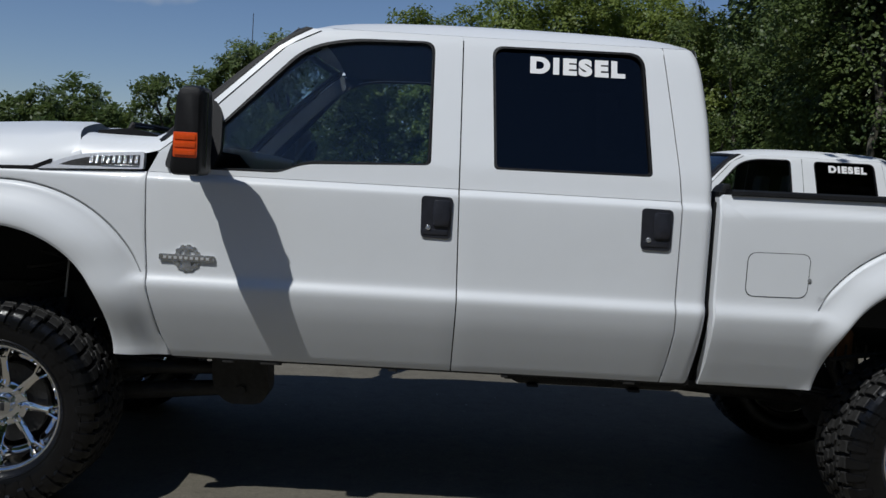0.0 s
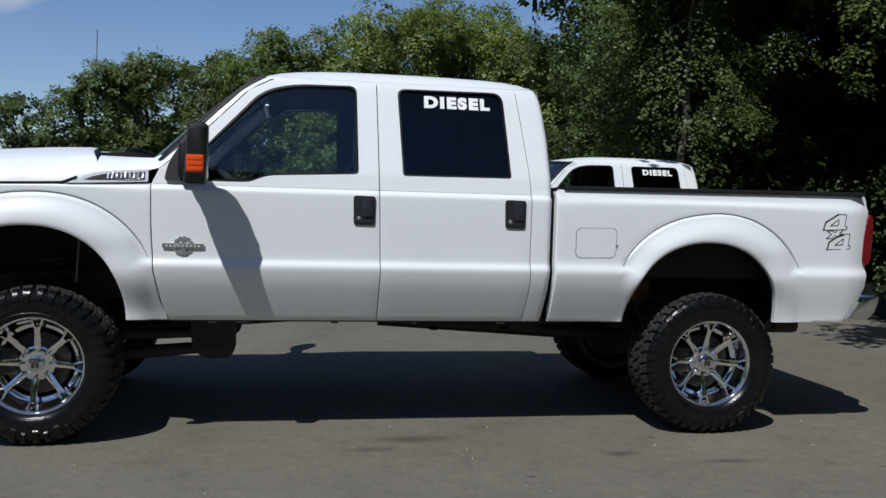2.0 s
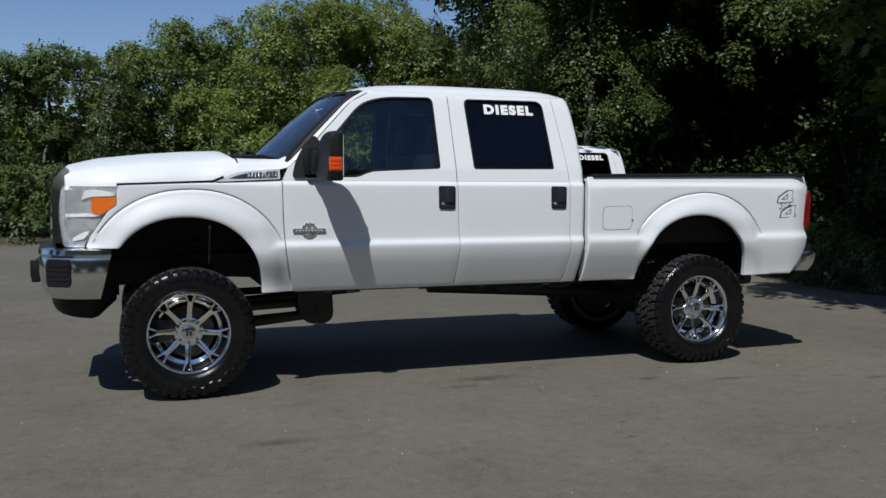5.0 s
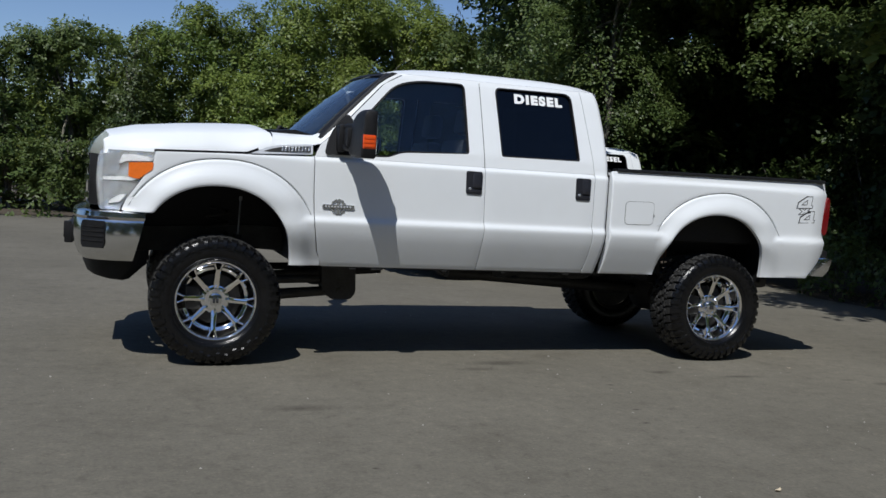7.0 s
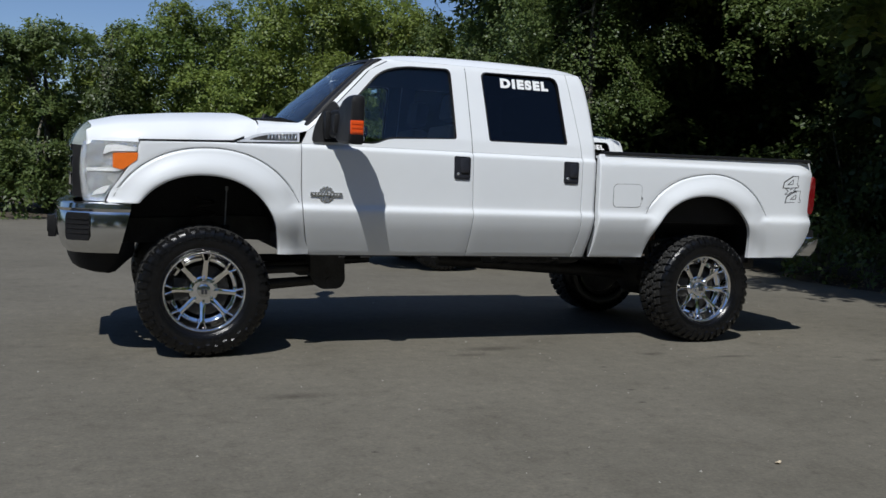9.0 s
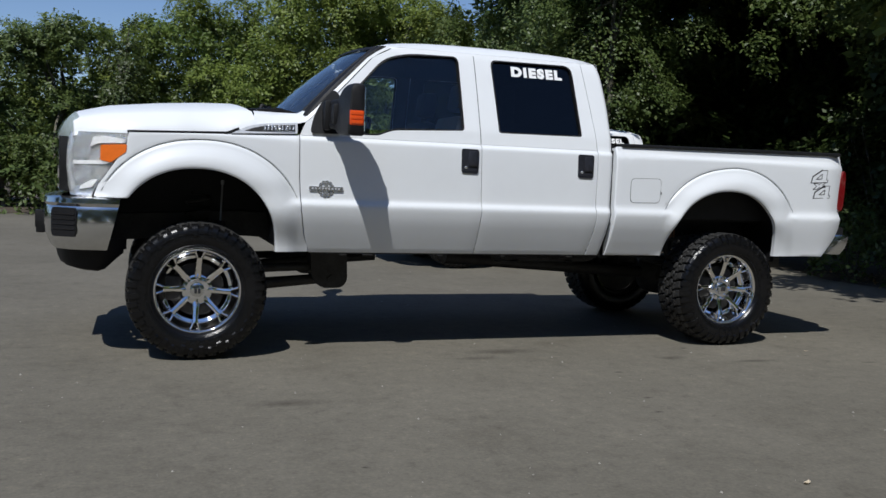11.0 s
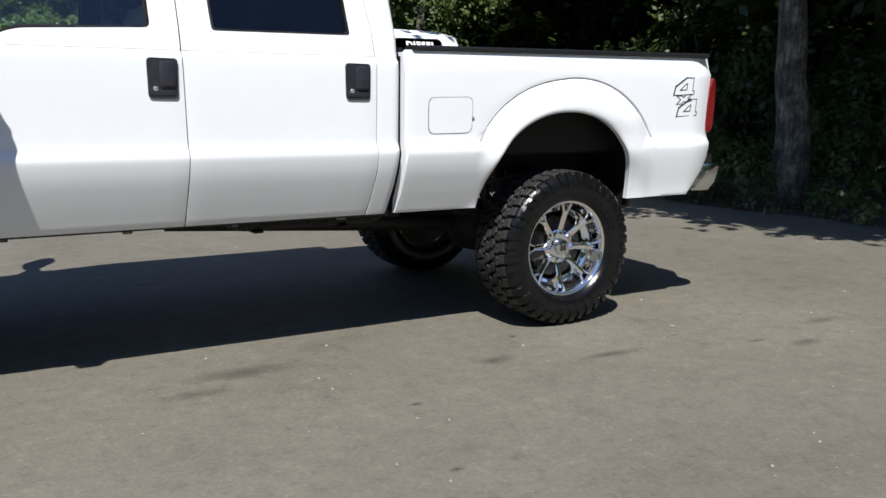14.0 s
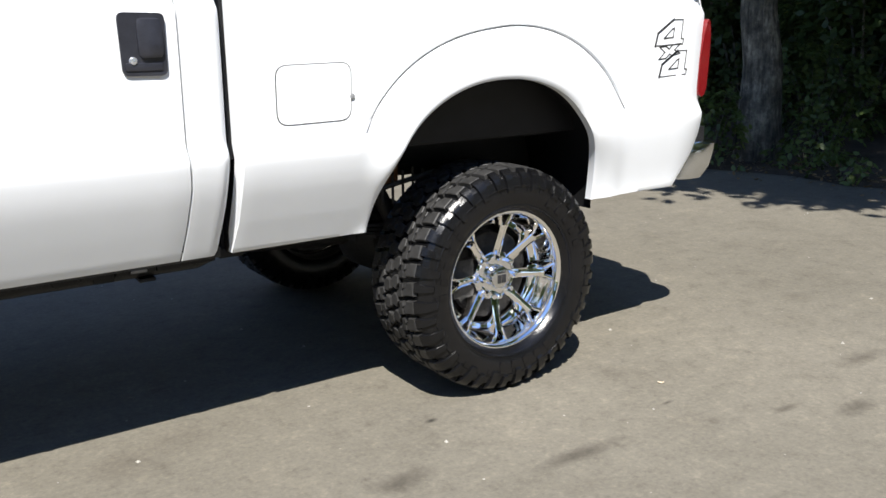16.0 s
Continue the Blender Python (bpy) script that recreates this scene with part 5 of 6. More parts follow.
        tube(bm, [(0.05, s * 0.50, 0.42), (0.45, s * 0.47, 0.435), (0.93, s * 0.45, 0.470)], [0.045, 0.042, 0.035], 10)
        tube(bm, [(0.05, s * 0.50, 0.53), (0.45, s * 0.47, 0.545), (0.93, s * 0.45, 0.560)], [0.04, 0.032, 0.03], 10)
        part("radius_arm", bm, DARK_STEEL, root)
        bm = bmesh.new()
        shape = fillet([(0.79, 0.67), (1.05, 0.67), (1.06, 0.46), (1.02, 0.410), (0.87, 0.405), (0.80, 0.48)], [0.01, 0.01, 0.07, 0.06, 0.06, 0.07], 5)
        loft(bm, [[(p[0], s * y, p[1]) for p in shape] for y in (0.385, 0.535)], True, True)
        tube(bm, [(0.935, s * 0.37, 0.475), (0.935, s * 0.55, 0.475)], 0.022, 8)
        part("drop_bracket", bm, DARK_STEEL, root)
        # front coil spring and shock
        bm = bmesh.new()
        tube(bm, [(0.02 + 0.075 * math.cos(a), s * 0.52 + 0.075 * math.sin(a), 0.56 + 0.50 * a / 40) for a in (k * 0.4 for k in range(101))], 0.010, 6)
        part("coil_spring", bm, DARK_STEEL, root)
        bm = bmesh.new()
        tube(bm, [(0.155, s * 0.66, 0.55), (0.155, s * 0.64, 0.88)], 0.034, 12)
        part("shock_absorber", bm, BLACK, root)
        bm = bmesh.new()
        tube(bm, [(0.155, s * 0.64, 0.86), (0.168, s * 0.62, 1.13)], 0.006, 8)
        tube(bm, [(0.168, s * 0.62, 1.12), (0.168, s * 0.62, 1.15)], 0.012, 8)
        part("shock_rod", bm, ZINC, root)
        # leaf springs, block and rear shock
        bm = bmesh.new()
        for k in range(4):
            half = 0.72 - 0.13 * k
            rows = []
            for i in range(13):
                u = -1 + i / 6
                x = 3.967 + half * u
                z = 0.61 - 0.016 * k + 0.085 * (half * u / 0.72) ** 2
                rows.append([(x, s * 0.50, z), (x, s * 0.58, z), (x, s * 0.58, z + 0.012), (x, s * 0.50, z + 0.012)])
            loft(bm, rows, True, True)
        box(bm, (3.88, min(s * 0.49, s * 0.59), 0.49), (4.05, max(s * 0.49, s * 0.59), 0.565), 0.008)
        for dx in (-0.09, 0.09):
            for dy in (0.49, 0.59):
                tube(bm, [(3.967 + dx, s * dy, 0.38), (3.967 + dx, s * dy, 0.70)], 0.008, 6)
        part("leaf_spring", bm, DARK_STEEL, root)
        bm = bmesh.new()
        tube(bm, [(3.80, s * 0.64, 0.42), (3.58, s * 0.60, 0.88)], 0.032, 10)
        part("rear_shock", bm, BLACK, root)
        bm = bmesh.new()
        box(bm, (3.50, min(s * 0.55, s * 0.66), 0.80), (3.70, max(s * 0.55, s * 0.66), 0.93), 0.02)
        part("shock_mount", bm, RUST, root)
        # vertical bolts and hangers seen above the tyre
        bm = bmesh.new()
        for k in range(5):
            tube(bm, [(3.60 + 0.045 * k, s * 0.70, 0.74), (3.60 + 0.045 * k, s * 0.70, 0.86 + 0.01 * (k % 2))], 0.006, 6)
        tube(bm, [(3.58, s * 0.70, 0.80), (3.84, s * 0.70, 0.845)], 0.010, 6)
        part("brake_line_bracket", bm, DARK_STEEL, root)
    for x, z in ((0.0, 0.455), (3.967, 0.455)):
        bm = bmesh.new()
        tube(bm, [(x, -0.86, z), (x, 0.86, z)], 0.055, 14)
        side = 0.28 if x < 1 else 0.0
        lathe(bm, [(0.001, side - 0.17), (0.10, side - 0.15), (0.17, side - 0.06), (0.175, side + 0.06), (0.10, side + 0.15), (0.001, side + 0.17)], 20, (x, 0, z))
        part("axle", bm, DARK_STEEL, root)
    bm = bmesh.new()
    tube(bm, [(2.0, 0.05, 0.58), (3.80, 0.0, 0.47)], 0.05, 12)
    tube(bm, [(0.15, 0.28, 0.47), (1.45, 0.22, 0.57)], 0.035, 12)
    part("driveshaft", bm, DARK_STEEL, root)
    bm = bmesh.new()
    box(bm, (1.25, -0.20, 0.665), (2.05, 0.36, 0.86), 0.06)
    box(bm, (0.35, -0.28, 0.76), (0.85, 0.28, 1.0), 0.06)
    box(bm, (0.80, -0.28, 0.69), (1.25, 0.28, 0.95), 0.06)
    part("transmission", bm, DARK_STEEL, root)
    bm = bmesh.new()
    rows = []
    for x in (2.16, 2.19, 2.85, 2.9):
        r = 0.8 if x in (2.16, 2.9) else 1.0
        rows.append([(x, -0.68 + p[0] * r, 0.675 + p[1] * r) for p in fillet([(-0.14, -0.035), (0.16, -0.07), (0.16, 0.12), (-0.14, 0.12)], 0.04, 3)])
    loft(bm, rows, True, True)
    box(bm, (2.22, -0.82, 0.628), (2.27, -0.50, 0.64), 0.004)
    box(bm, (2.66, -0.82, 0.628), (2.71, -0.50, 0.64), 0.004)
    lip_rng = random.Random(9)
    x = 2.12
    while x < 2.93:
        w = lip_rng.uniform(0.03, 0.09)
        box(bm, (x, -0.83, 0.668 - lip_rng.uniform(0.0, 0.022)), (x + w, -0.80, 0.70), 0.004)
        x += w * lip_rng.uniform(0.85, 1.2)
    part("fuel_tank", bm, BLACK, root, "black fuel tank under the cab")
    bm = bmesh.new()
    tube(bm, [(1.3, 0.55, 0.72), (2.0, 0.62, 0.74), (2.1, 0.62, 0.74), (3.2, 0.62, 0.75), (3.7, 0.62, 0.87), (4.3, 0.62, 0.87), (5.0, 0.75, 0.76)], [0.04, 0.04, 0.075, 0.075, 0.04, 0.04, 0.04], 12)
    part("exhaust", bm, DARK_STEEL, root)
    bm = bmesh.new()
    tube(bm, [(-0.05, -0.75, 0.40), (-0.10, 0.70, 0.55)], 0.018, 8)
    tube(bm, [(0.10, -0.80, 0.40), (0.10, 0.80, 0.40)], 0.018, 8)
    part("steering_link", bm, DARK_STEEL, root)
    bm = bmesh.new()
    box(bm, (4.55, -0.42, 0.55), (4.95, 0.42, 0.70), 0.04)
    part("spare_carrier", bm, DARK_STEEL, root)
    # cab floor and firewall, dark trim, seats, dash and wheel
    bm = bmesh.new()
    box(bm, (0.55, -0.90, 0.72), (2.88, 0.90, 0.78), 0.01)
    box(bm, (0.50, -0.86, 0.72), (0.56, 0.86, 1.50), 0.01)
    part("cab_floor", bm, GREY_VINYL, root)
    bm = bmesh.new()
    rows = []
    for x, z in ((0.55, 1.56), (0.75, 1.575), (0.95, 1.55), (1.02, 1.48), (1.0, 1.30), (0.9, 1.15)):
        rows.append([(x, -0.84 + 1.68 * k / 8, z + 0.02 * math.sin(math.pi * k / 8)) for k in range(9)])
    loft(bm, rows, False)
    part("dashboard", bm, GREY_VINYL, root)
    bm = bmesh.new()
    lathe(bm, [(0.175, -0.013), (0.19, -0.018), (0.205, 0.0), (0.19, 0.018), (0.175, 0.013), (0.172, 0.0), (0.175, -0.013)], 28)
    tube(bm, [(-0.18, 0, 0), (0.18, 0, 0)], 0.02, 6)
    for v in bm.verts:
        p = Matrix.Rotation(radians(90), 3, 'Z') @ v.co
        v.co = Matrix.Rotation(radians(25), 3, 'Y') @ p + Vector((1.12, -0.42, 1.46))
    part("steering_wheel", bm, BLACK, root)
    for x0, ys in ((1.45, (-0.42, 0.42)), (2.35, (-0.40, 0.40))):
        for y in ys:
            bm = bmesh.new()
            box(bm, (x0 - 0.10, y - 0.26, 0.98), (x0 + 0.42, y + 0.26, 1.16), 0.05)
            box(bm, (x0 + 0.30, y - 0.26, 1.10), (x0 + 0.46, y + 0.26, 1.68), 0.06, Matrix.Rotation(radians(10), 3, 'Y'))
            box(bm, (x0 + 0.40, y - 0.13, 1.72), (x0 + 0.52, y + 0.13, 1.92), 0.04, Matrix.Rotation(radians(8), 3, 'Y'))
            part("seat", bm, GREY_VINYL, root)
    bm = bmesh.new()
    rows = []
    for x in (1.22, 1.4, 2.0, 2.6, 2.78):
        rows.append([(x, -0.72 + 1.44 * k / 8, 2.07 + 0.04 * math.sin(math.pi * k / 8)) for k in range(9)])
    loft(bm, rows, False)
    part("headliner", bm, GREY_VINYL, root)
    return root


truck = build_truck()
truck.location = (0, 4.70, 0)
LOW = 0.145
truck_far = copy_thing(truck, pose(3.74, 10.12, 0))
for ob in truck_far.children:
    if not ob.name.startswith(("wheel", "axle", "leaf_spring", "steering_link", "radius_arm")) or ob.name.startswith("wheel_well"):
        ob.location.z -= LOW
tagged(truck_far, "white crew-cab pickup truck parked in the trees' shade", "truck")


# ---- ground ----
bm = bmesh.new()
edges = [-420, -60, -20, -8, 0, 8, 20, 60, 420]
loft(bm, [[(x, y, 0) for x in edges] for y in edges], False)
ground = part("ground", bm, ASPHALT)
tagged(ground, "worn grey-brown asphalt lot with grit and faint stains", "ground", kind="structure")


# ---- foliage ----
def leaf_cloud(name, sprays, per, spread, size, mat, parent, seed, long=1.9, droop=0.35, fine=False):
    """A crown of many folded leaves in sprays. sprays: array of (x, y, z); per: leaves in each."""
    rng = np.random.default_rng(seed)
    sprays = np.asarray(sprays, float)
    m, n = len(sprays), len(sprays) * per

    def unit(a):
        return a / (np.linalg.norm(a, axis=1, keepdims=True) + 1e-6)
    # each spray is a flat pad: its own normal, and the line of the twig that carries it
    away = sprays[:, 3:]
    pad = unit(away * 0.55 + rng.normal(0, 0.30, (m, 3)) + np.array([0, 0, 0.60]))
    twig = away + rng.normal(0, 0.55, (m, 3)) - np.array([0, 0, droop])
    twig = unit(twig - pad * (twig * pad).sum(axis=1, keepdims=True))
    side = np.cross(pad, twig)
    pad, twig, side = (np.repeat(a, per, axis=0) for a in (pad, twig, side))
    wide = float(spread[0])
    along, over = rng.uniform(-1, 1, (n, 1)), rng.normal(0, 1, (n, 1))
    c = np.repeat(sprays[:, :3], per, axis=0) + twig * along * wide * 1.55 + side * over * wide * 0.62 * (1.15 - 0.6 * along) + pad * rng.normal(0, 1, (n, 1)) * wide * 0.30 - np.array([0, 0, 1]) * wide * 0.5 * np.maximum(along, 0) ** 2
    c[:, 2] = np.maximum(c[:, 2], 0.03)
    nrm = unit(pad + rng.normal(0, 0.30, (n, 3)))
    t = twig * 0.7 + side * np.sign(over) * 0.8 + rng.normal(0, 0.45, (n, 3))
    t = unit(t - nrm * (t * nrm).sum(axis=1, keepdims=True))
    b = np.cross(nrm, t)
    s = size * rng.uniform(0.6, 1.35, (n, 1))
    if fine:
        v = np.empty((n, 6, 3))
        v[:, 0] = c - t * s * long / 2
        v[:, 1] = c + b * s * 0.42 - nrm * s * 0.13 - t * s * long * 0.22
        v[:, 2] = c + b * s * 0.40 - nrm * s * 0.14 + t * s * long * 0.12
        v[:, 3] = c + t * s * long / 2 - nrm * s * 0.16
        v[:, 4] = c - b * s * 0.40 - nrm * s * 0.14 + t * s * long * 0.12
        v[:, 5] = c - b * s * 0.42 - nrm * s * 0.13 - t * s * long * 0.22
        order = np.array([0, 1, 2, 3, 0, 3, 4, 5])
        per_leaf, faces = 6, 2
    else:
        v = np.empty((n, 4, 3))
        v[:, 0] = c - t * s * long / 2
        v[:, 1] = c + b * s * 0.5 - nrm * s * 0.12 - t * s * 0.08
        v[:, 2] = c + t * s * long / 2 - nrm * s * 0.10
        v[:, 3] = c - b * s * 0.5 - nrm * s * 0.12 - t * s * 0.08
        order = np.array([0, 1, 2, 3])
        per_leaf, faces = 4, 1
    idx = (np.arange(n, dtype=np.int32)[:, None] * per_leaf + order[None, :]).reshape(-1).astype(np.int32)
    me = bpy.data.meshes.new(name)
    me.vertices.add(n * per_leaf)
    me.vertices.foreach_set("co", v.reshape(-1))
    me.loops.add(len(idx))
    me.loops.foreach_set("vertex_index", idx)
    me.polygons.add(n * faces)
    me.polygons.foreach_set("loop_start", np.arange(0, len(idx), 4, dtype=np.int32))
    me.polygons.foreach_set("loop_total", np.full(n * faces, 4, dtype=np.int32))
    me.update()
    me.materials.append(mat)
    ob = new(name, me)
    ob.parent = parent
    return ob


def blob_sprays(rng, blobs, per_area, low=0.1, back=1.0):
    """Places of leaf sprays over uneven ellipsoids given as (x, y, z, rx, ry, rz)."""
    out = []
    for x, y, z, rx, ry, rz in blobs:
        count = int(per_area * 4 * math.pi * ((rx * ry + ry * rz + rx * rz) / 3))
        d = rng.normal(0, 1, (count, 3))
        d /= np.linalg.norm(d, axis=1, keepdims=True)
        bump = 0.86 + 0.16 * np.sin(d[:, 0] * 5.1 + x) * np.cos(d[:, 1] * 4.3 + y) + 0.10 * np.sin(d[:, 2] * 8 + z * 2) - np.abs(rng.normal(0, 0.14, count))
        keep = rng.random(count) < np.where(d[:, 1] > 0.35, back, 1.0) * np.where(d[:, 2] < -0.25, 0.35, 1.0)
        d, bump = d[keep], bump[keep]
        p = np.stack([x + d[:, 0] * rx * bump, y + d[:, 1] * ry * bump, z + d[:, 2] * rz * bump, d[:, 0], d[:, 1], d[:, 2]], axis=1)
        out.append(p[p[:, 2] > low])
    return np.concatenate(out)


def trunk_mesh(bm, base, top, r0, r1, rng, bends=14):
    base, top = Vector(base), Vector(top)
    pts, rad = [], []
    for k in range(bends + 1):
        t = k / bends
        p = base.lerp(top, t)
        if 0 < k:
            p += Vector((rng.normal(0, 0.010), rng.normal(0, 0.010), 0)) * (1 + 4 * t)
        pts.append(p)
        rad.append((r0 * (1 + 0.25 * (1 - t) ** 14)) * (1 - t) + r1 * t)
    tube(bm, pts, rad, 12)
    return pts


def build_tree(x, y, height, blobs, mat, size, per_area, seed, label, trunk_r=0.12, per=16, spread=0.20, limbs=6, long=1.9, fine=False, back=1.0, group="trees round the lot"):
    """A tree: a tapered trunk with limbs to its clumps, and a crown of leaf sprays."""
    rng = np.random.default_rng(seed)
    root = new("tree")
    root.location = (x, y, 0)
    tagged(root, label, "tree", group)
    bm = bmesh.new()
    pts = trunk_mesh(bm, (0, 0, -0.05), (rng.normal(0, 0.3), rng.normal(0, 0.3), height * 0.8), trunk_r, trunk_r * 0.3, rng)
    for k in range(limbs):
        b = blobs[k % len(blobs)]
        p = pts[6 + k % (len(pts) - 6)]
        end = Vector((b[0] + rng.normal(0, b[3] * 0.3), b[1] + rng.normal(0, b[4] * 0.3), b[2] + rng.normal(0, b[5] * 0.3)))
        mid = p.lerp(end, 0.5) + Vector((0, 0, 0.25))
        tube(bm, [p, mid, end], [trunk_r * 0.4, trunk_r * 0.28, trunk_r * 0.08], 7)
    part("trunk", bm, BARK, root)
    sp = blob_sprays(rng, blobs, per_area, back=back)
    leaf_cloud("crown", sp, per, (spread, spread, spread * 0.75), size, mat, root, seed + 1000, long, fine=fine)
    return root


def hedge_blobs(rng, height, radius, n=9):
    """Clumps of a bushy tree that is leafy down to the ground."""
    out = [(0, 0, height * 0.38, radius * 0.70, radius * 0.70, height * 0.40)]
    for k in range(n + 7):
        a, h = rng.uniform(0, 2 * math.pi), rng.uniform(0.10, 0.86)
        r = radius * (1.0 - 0.6 * max(0, h - 0.5)) * rng.uniform(0.55, 0.95) * (0.66 + 0.34 * min(1, h / 0.45))
        q = radius * rng.uniform(0.22, 0.44)
        out.append((r * math.cos(a), r * math.sin(a), height * h, q, q, q * rng.uniform(0.7, 1.1)))
    for k in range(6):
        q = radius * rng.uniform(0.28, 0.42)
        out.append((rng.uniform(-0.9, 0.9) * radius, rng.normal(0, radius * 0.3), height * rng.uniform(0.80, 0.90), q, q, q * 1.2))
    return out


tree_rng = np.random.default_rng(11)
# the leafy edge behind the lot: x, y, height, radius, kind
EDGE = [(-19.0, 30.0, 3.3, 3.0, 0), (-15.0, 28.0, 2.7, 2.8, 1), (-11.6, 26.5, 2.9, 2.4, 1), (-8.6, 25.2, 3.5, 1.3, 1), (-7.2, 24.8, 3.05, 1.2, 1), (-5.3, 24.2, 4.2, 1.1, 1), (-2.3, 24.2, 5.1, 1.6, 0), (-0.7, 23.4, 5.1, 2.3, 2), (-1.2, 25.8, 5.5, 2.2, 1),
        (1.0, 25.4, 5.5, 2.0, 0), (2.4, 24.8, 6.2, 2.0, 1), (3.9, 25.0, 6.9, 2.1, 0), (5.7, 25.2, 7.1, 2.2, 1), (7.4, 25.0, 7.5, 2.4, 0), (2.6, 22.6, 4.0, 1.7, 0), (4.6, 22.4, 4.5, 1.9, 1), (9.5, 23.5, 6.3, 2.4, 1)]
EDGE_LABELS = ("bushy green tree leafy down to the ground", "dense leafy tree overgrown at the lot's edge", "dark green cedar among leafy trees")
for i, (x, y, h, r, kind) in enumerate(EDGE):
    blobs = hedge_blobs(tree_rng, h, r)
    if kind == 2:
        blobs = [(0, 0, h * f, r * 0.75 * (1.08 - f), r * 0.75 * (1.08 - f), h * 0.14) for f in (0.12, 0.28, 0.44, 0.60, 0.76, 0.9)]
    build_tree(x, y, h, blobs, LEAF_VINE if x < -2 else (LEAF_HEDGE, LEAF_OAK, LEAF_CEDAR)[kind], (0.056, 0.060, 0.050)[kind], (8.0, 8.0, 13.0)[kind] * (1.3 if x < -2 else 1.0), 40 + i, EDGE_LABELS[kind], per=30, spread=0.12 if x < -2 else 0.17, back=0.08)
build_tree(-3.9, 24.2, 4.7, hedge_blobs(np.random.default_rng(99), 4.7, 1.4), LEAF_VINE, 0.058, 12.0, 58, EDGE_LABELS[1], per=30, spread=0.12, back=0.08)
# a second row that closes the edge
for i in range(8):
    x = -7.0 + 2.5 * i
    h = float(np.interp(x, [-8, -5, -3, 1, 3, 8], [2.4, 2.9, 4.2, 5.0, 6.0, 7.0]))
    build_tree(x, 28.0 + 0.6 * (i % 2), h, hedge_blobs(tree_rng, h, 2.3, 5) + [(0, 0, h * 0.3, 2.1, 1.2, h * 0.34)], LEAF_OAK, 0.080, 5.0, 60 + i, EDGE_LABELS[1], per=28, spread=0.20, back=0.08)
# vine-covered wall of trees beyond the second truck
VINES = [(11.0, 20.0, 8.8, 2.5), (9.9, 16.8, 8.8, 2.4), (8.8, 14.6, 9.0, 2.2)]
for i, (x, y, h, r) in enumerate(VINES):
    build_tree(x, y, h, hedge_blobs(tree_rng, h, r, 14), LEAF_VINE, 0.047, 9.0, 80 + i, "tall tree hung with broad-leaved vines", per=42, spread=0.18, trunk_r=0.09, long=1.6, back=0.12)
build_tree(8.9, 20.3, 5.4, hedge_blobs(np.random.default_rng(98), 5.4, 2.1, 10), LEAF_VINE, 0.050, 9.0, 84, "bushy tree hung with broad-leaved vines", per=40, spread=0.17, trunk_r=0.09, long=1.6, back=0.12)
# shady trees by the truck's tail: bare trunk below, wide crown above
# outer clumps are added out of view to shade the lot and second truck
crown = [(-3.5, -2.6, 5.5, 0.95, 0.95, 0.6), (-3.45, -4.0, 5.5, 1.0, 0.95, 0.6), (-4.75, 1.0, 5.4, 0.42, 0.38, 0.3), (-1.5, -1.9, 5.7, 1.5, 1.6, 1.1), (-1.5, -0.2, 5.8, 1.6, 1.6, 1.2), (-2.9, -5.0, 5.4, 1.2, 1.3, 0.9), (-3.2, -3.3, 5.3, 0.80, 0.80, 0.60), (-0.4, -1.6, 6.0, 2.2, 2.2, 1.6), (-1.2, 1.6, 6.0, 2.0, 2.0, 1.6), (-2.1, -2.7, 6.4, 1.25, 1.25, 1.0), (-1.2, -3.8, 6.0, 1.8, 1.5, 1.2), (-0.6, -0.8, 8.0, 1.9, 1.9, 1.3), (-1.6, -2.2, 7.4, 2.0, 2.2, 1.2)]
shade_tree = build_tree(9.85, 6.88, 9.0, crown, LEAF_OAK, 0.105, 9.0, 120, "tall shade tree with a grey mottled trunk", trunk_r=0.21, per=20, spread=0.26, limbs=9)
hang = [(-0.5, -0.9, 3.45, 0.45, 0.45, 0.3), (-0.2, 0.3, 2.85, 0.28, 0.28, 0.40), (0.5, -0.7, 2.7, 0.28, 0.28, 0.35), (-0.9, 0.2, 3.7, 0.4, 0.4, 0.3)]
leaf_cloud("hanging_foliage", blob_sprays(tree_rng, hang, 15), 11, (0.14, 0.14, 0.12), 0.12, LEAF_OAK, shade_tree, 300, 1.7, fine=True)
# crown added above the view to cast shade on the woods behind
added_canopy = [(0, 0.2, 7.4, 2.9, 2.4, 1.9), (-1.9, 0.3, 6.6, 1.5, 1.6, 1.2), (1.6, 0.2, 6.6, 1.7, 1.7, 1.2), (-0.3, -0.6, 6.3, 1.4, 1.0, 0.8), (0.4, 1.6, 6.4, 2.4, 1.6, 1.2), (2.4, 1.0, 7.4, 1.8, 2.0, 1.6), (-0.8, 0, 8.8, 2.0, 2.0, 1.2)]
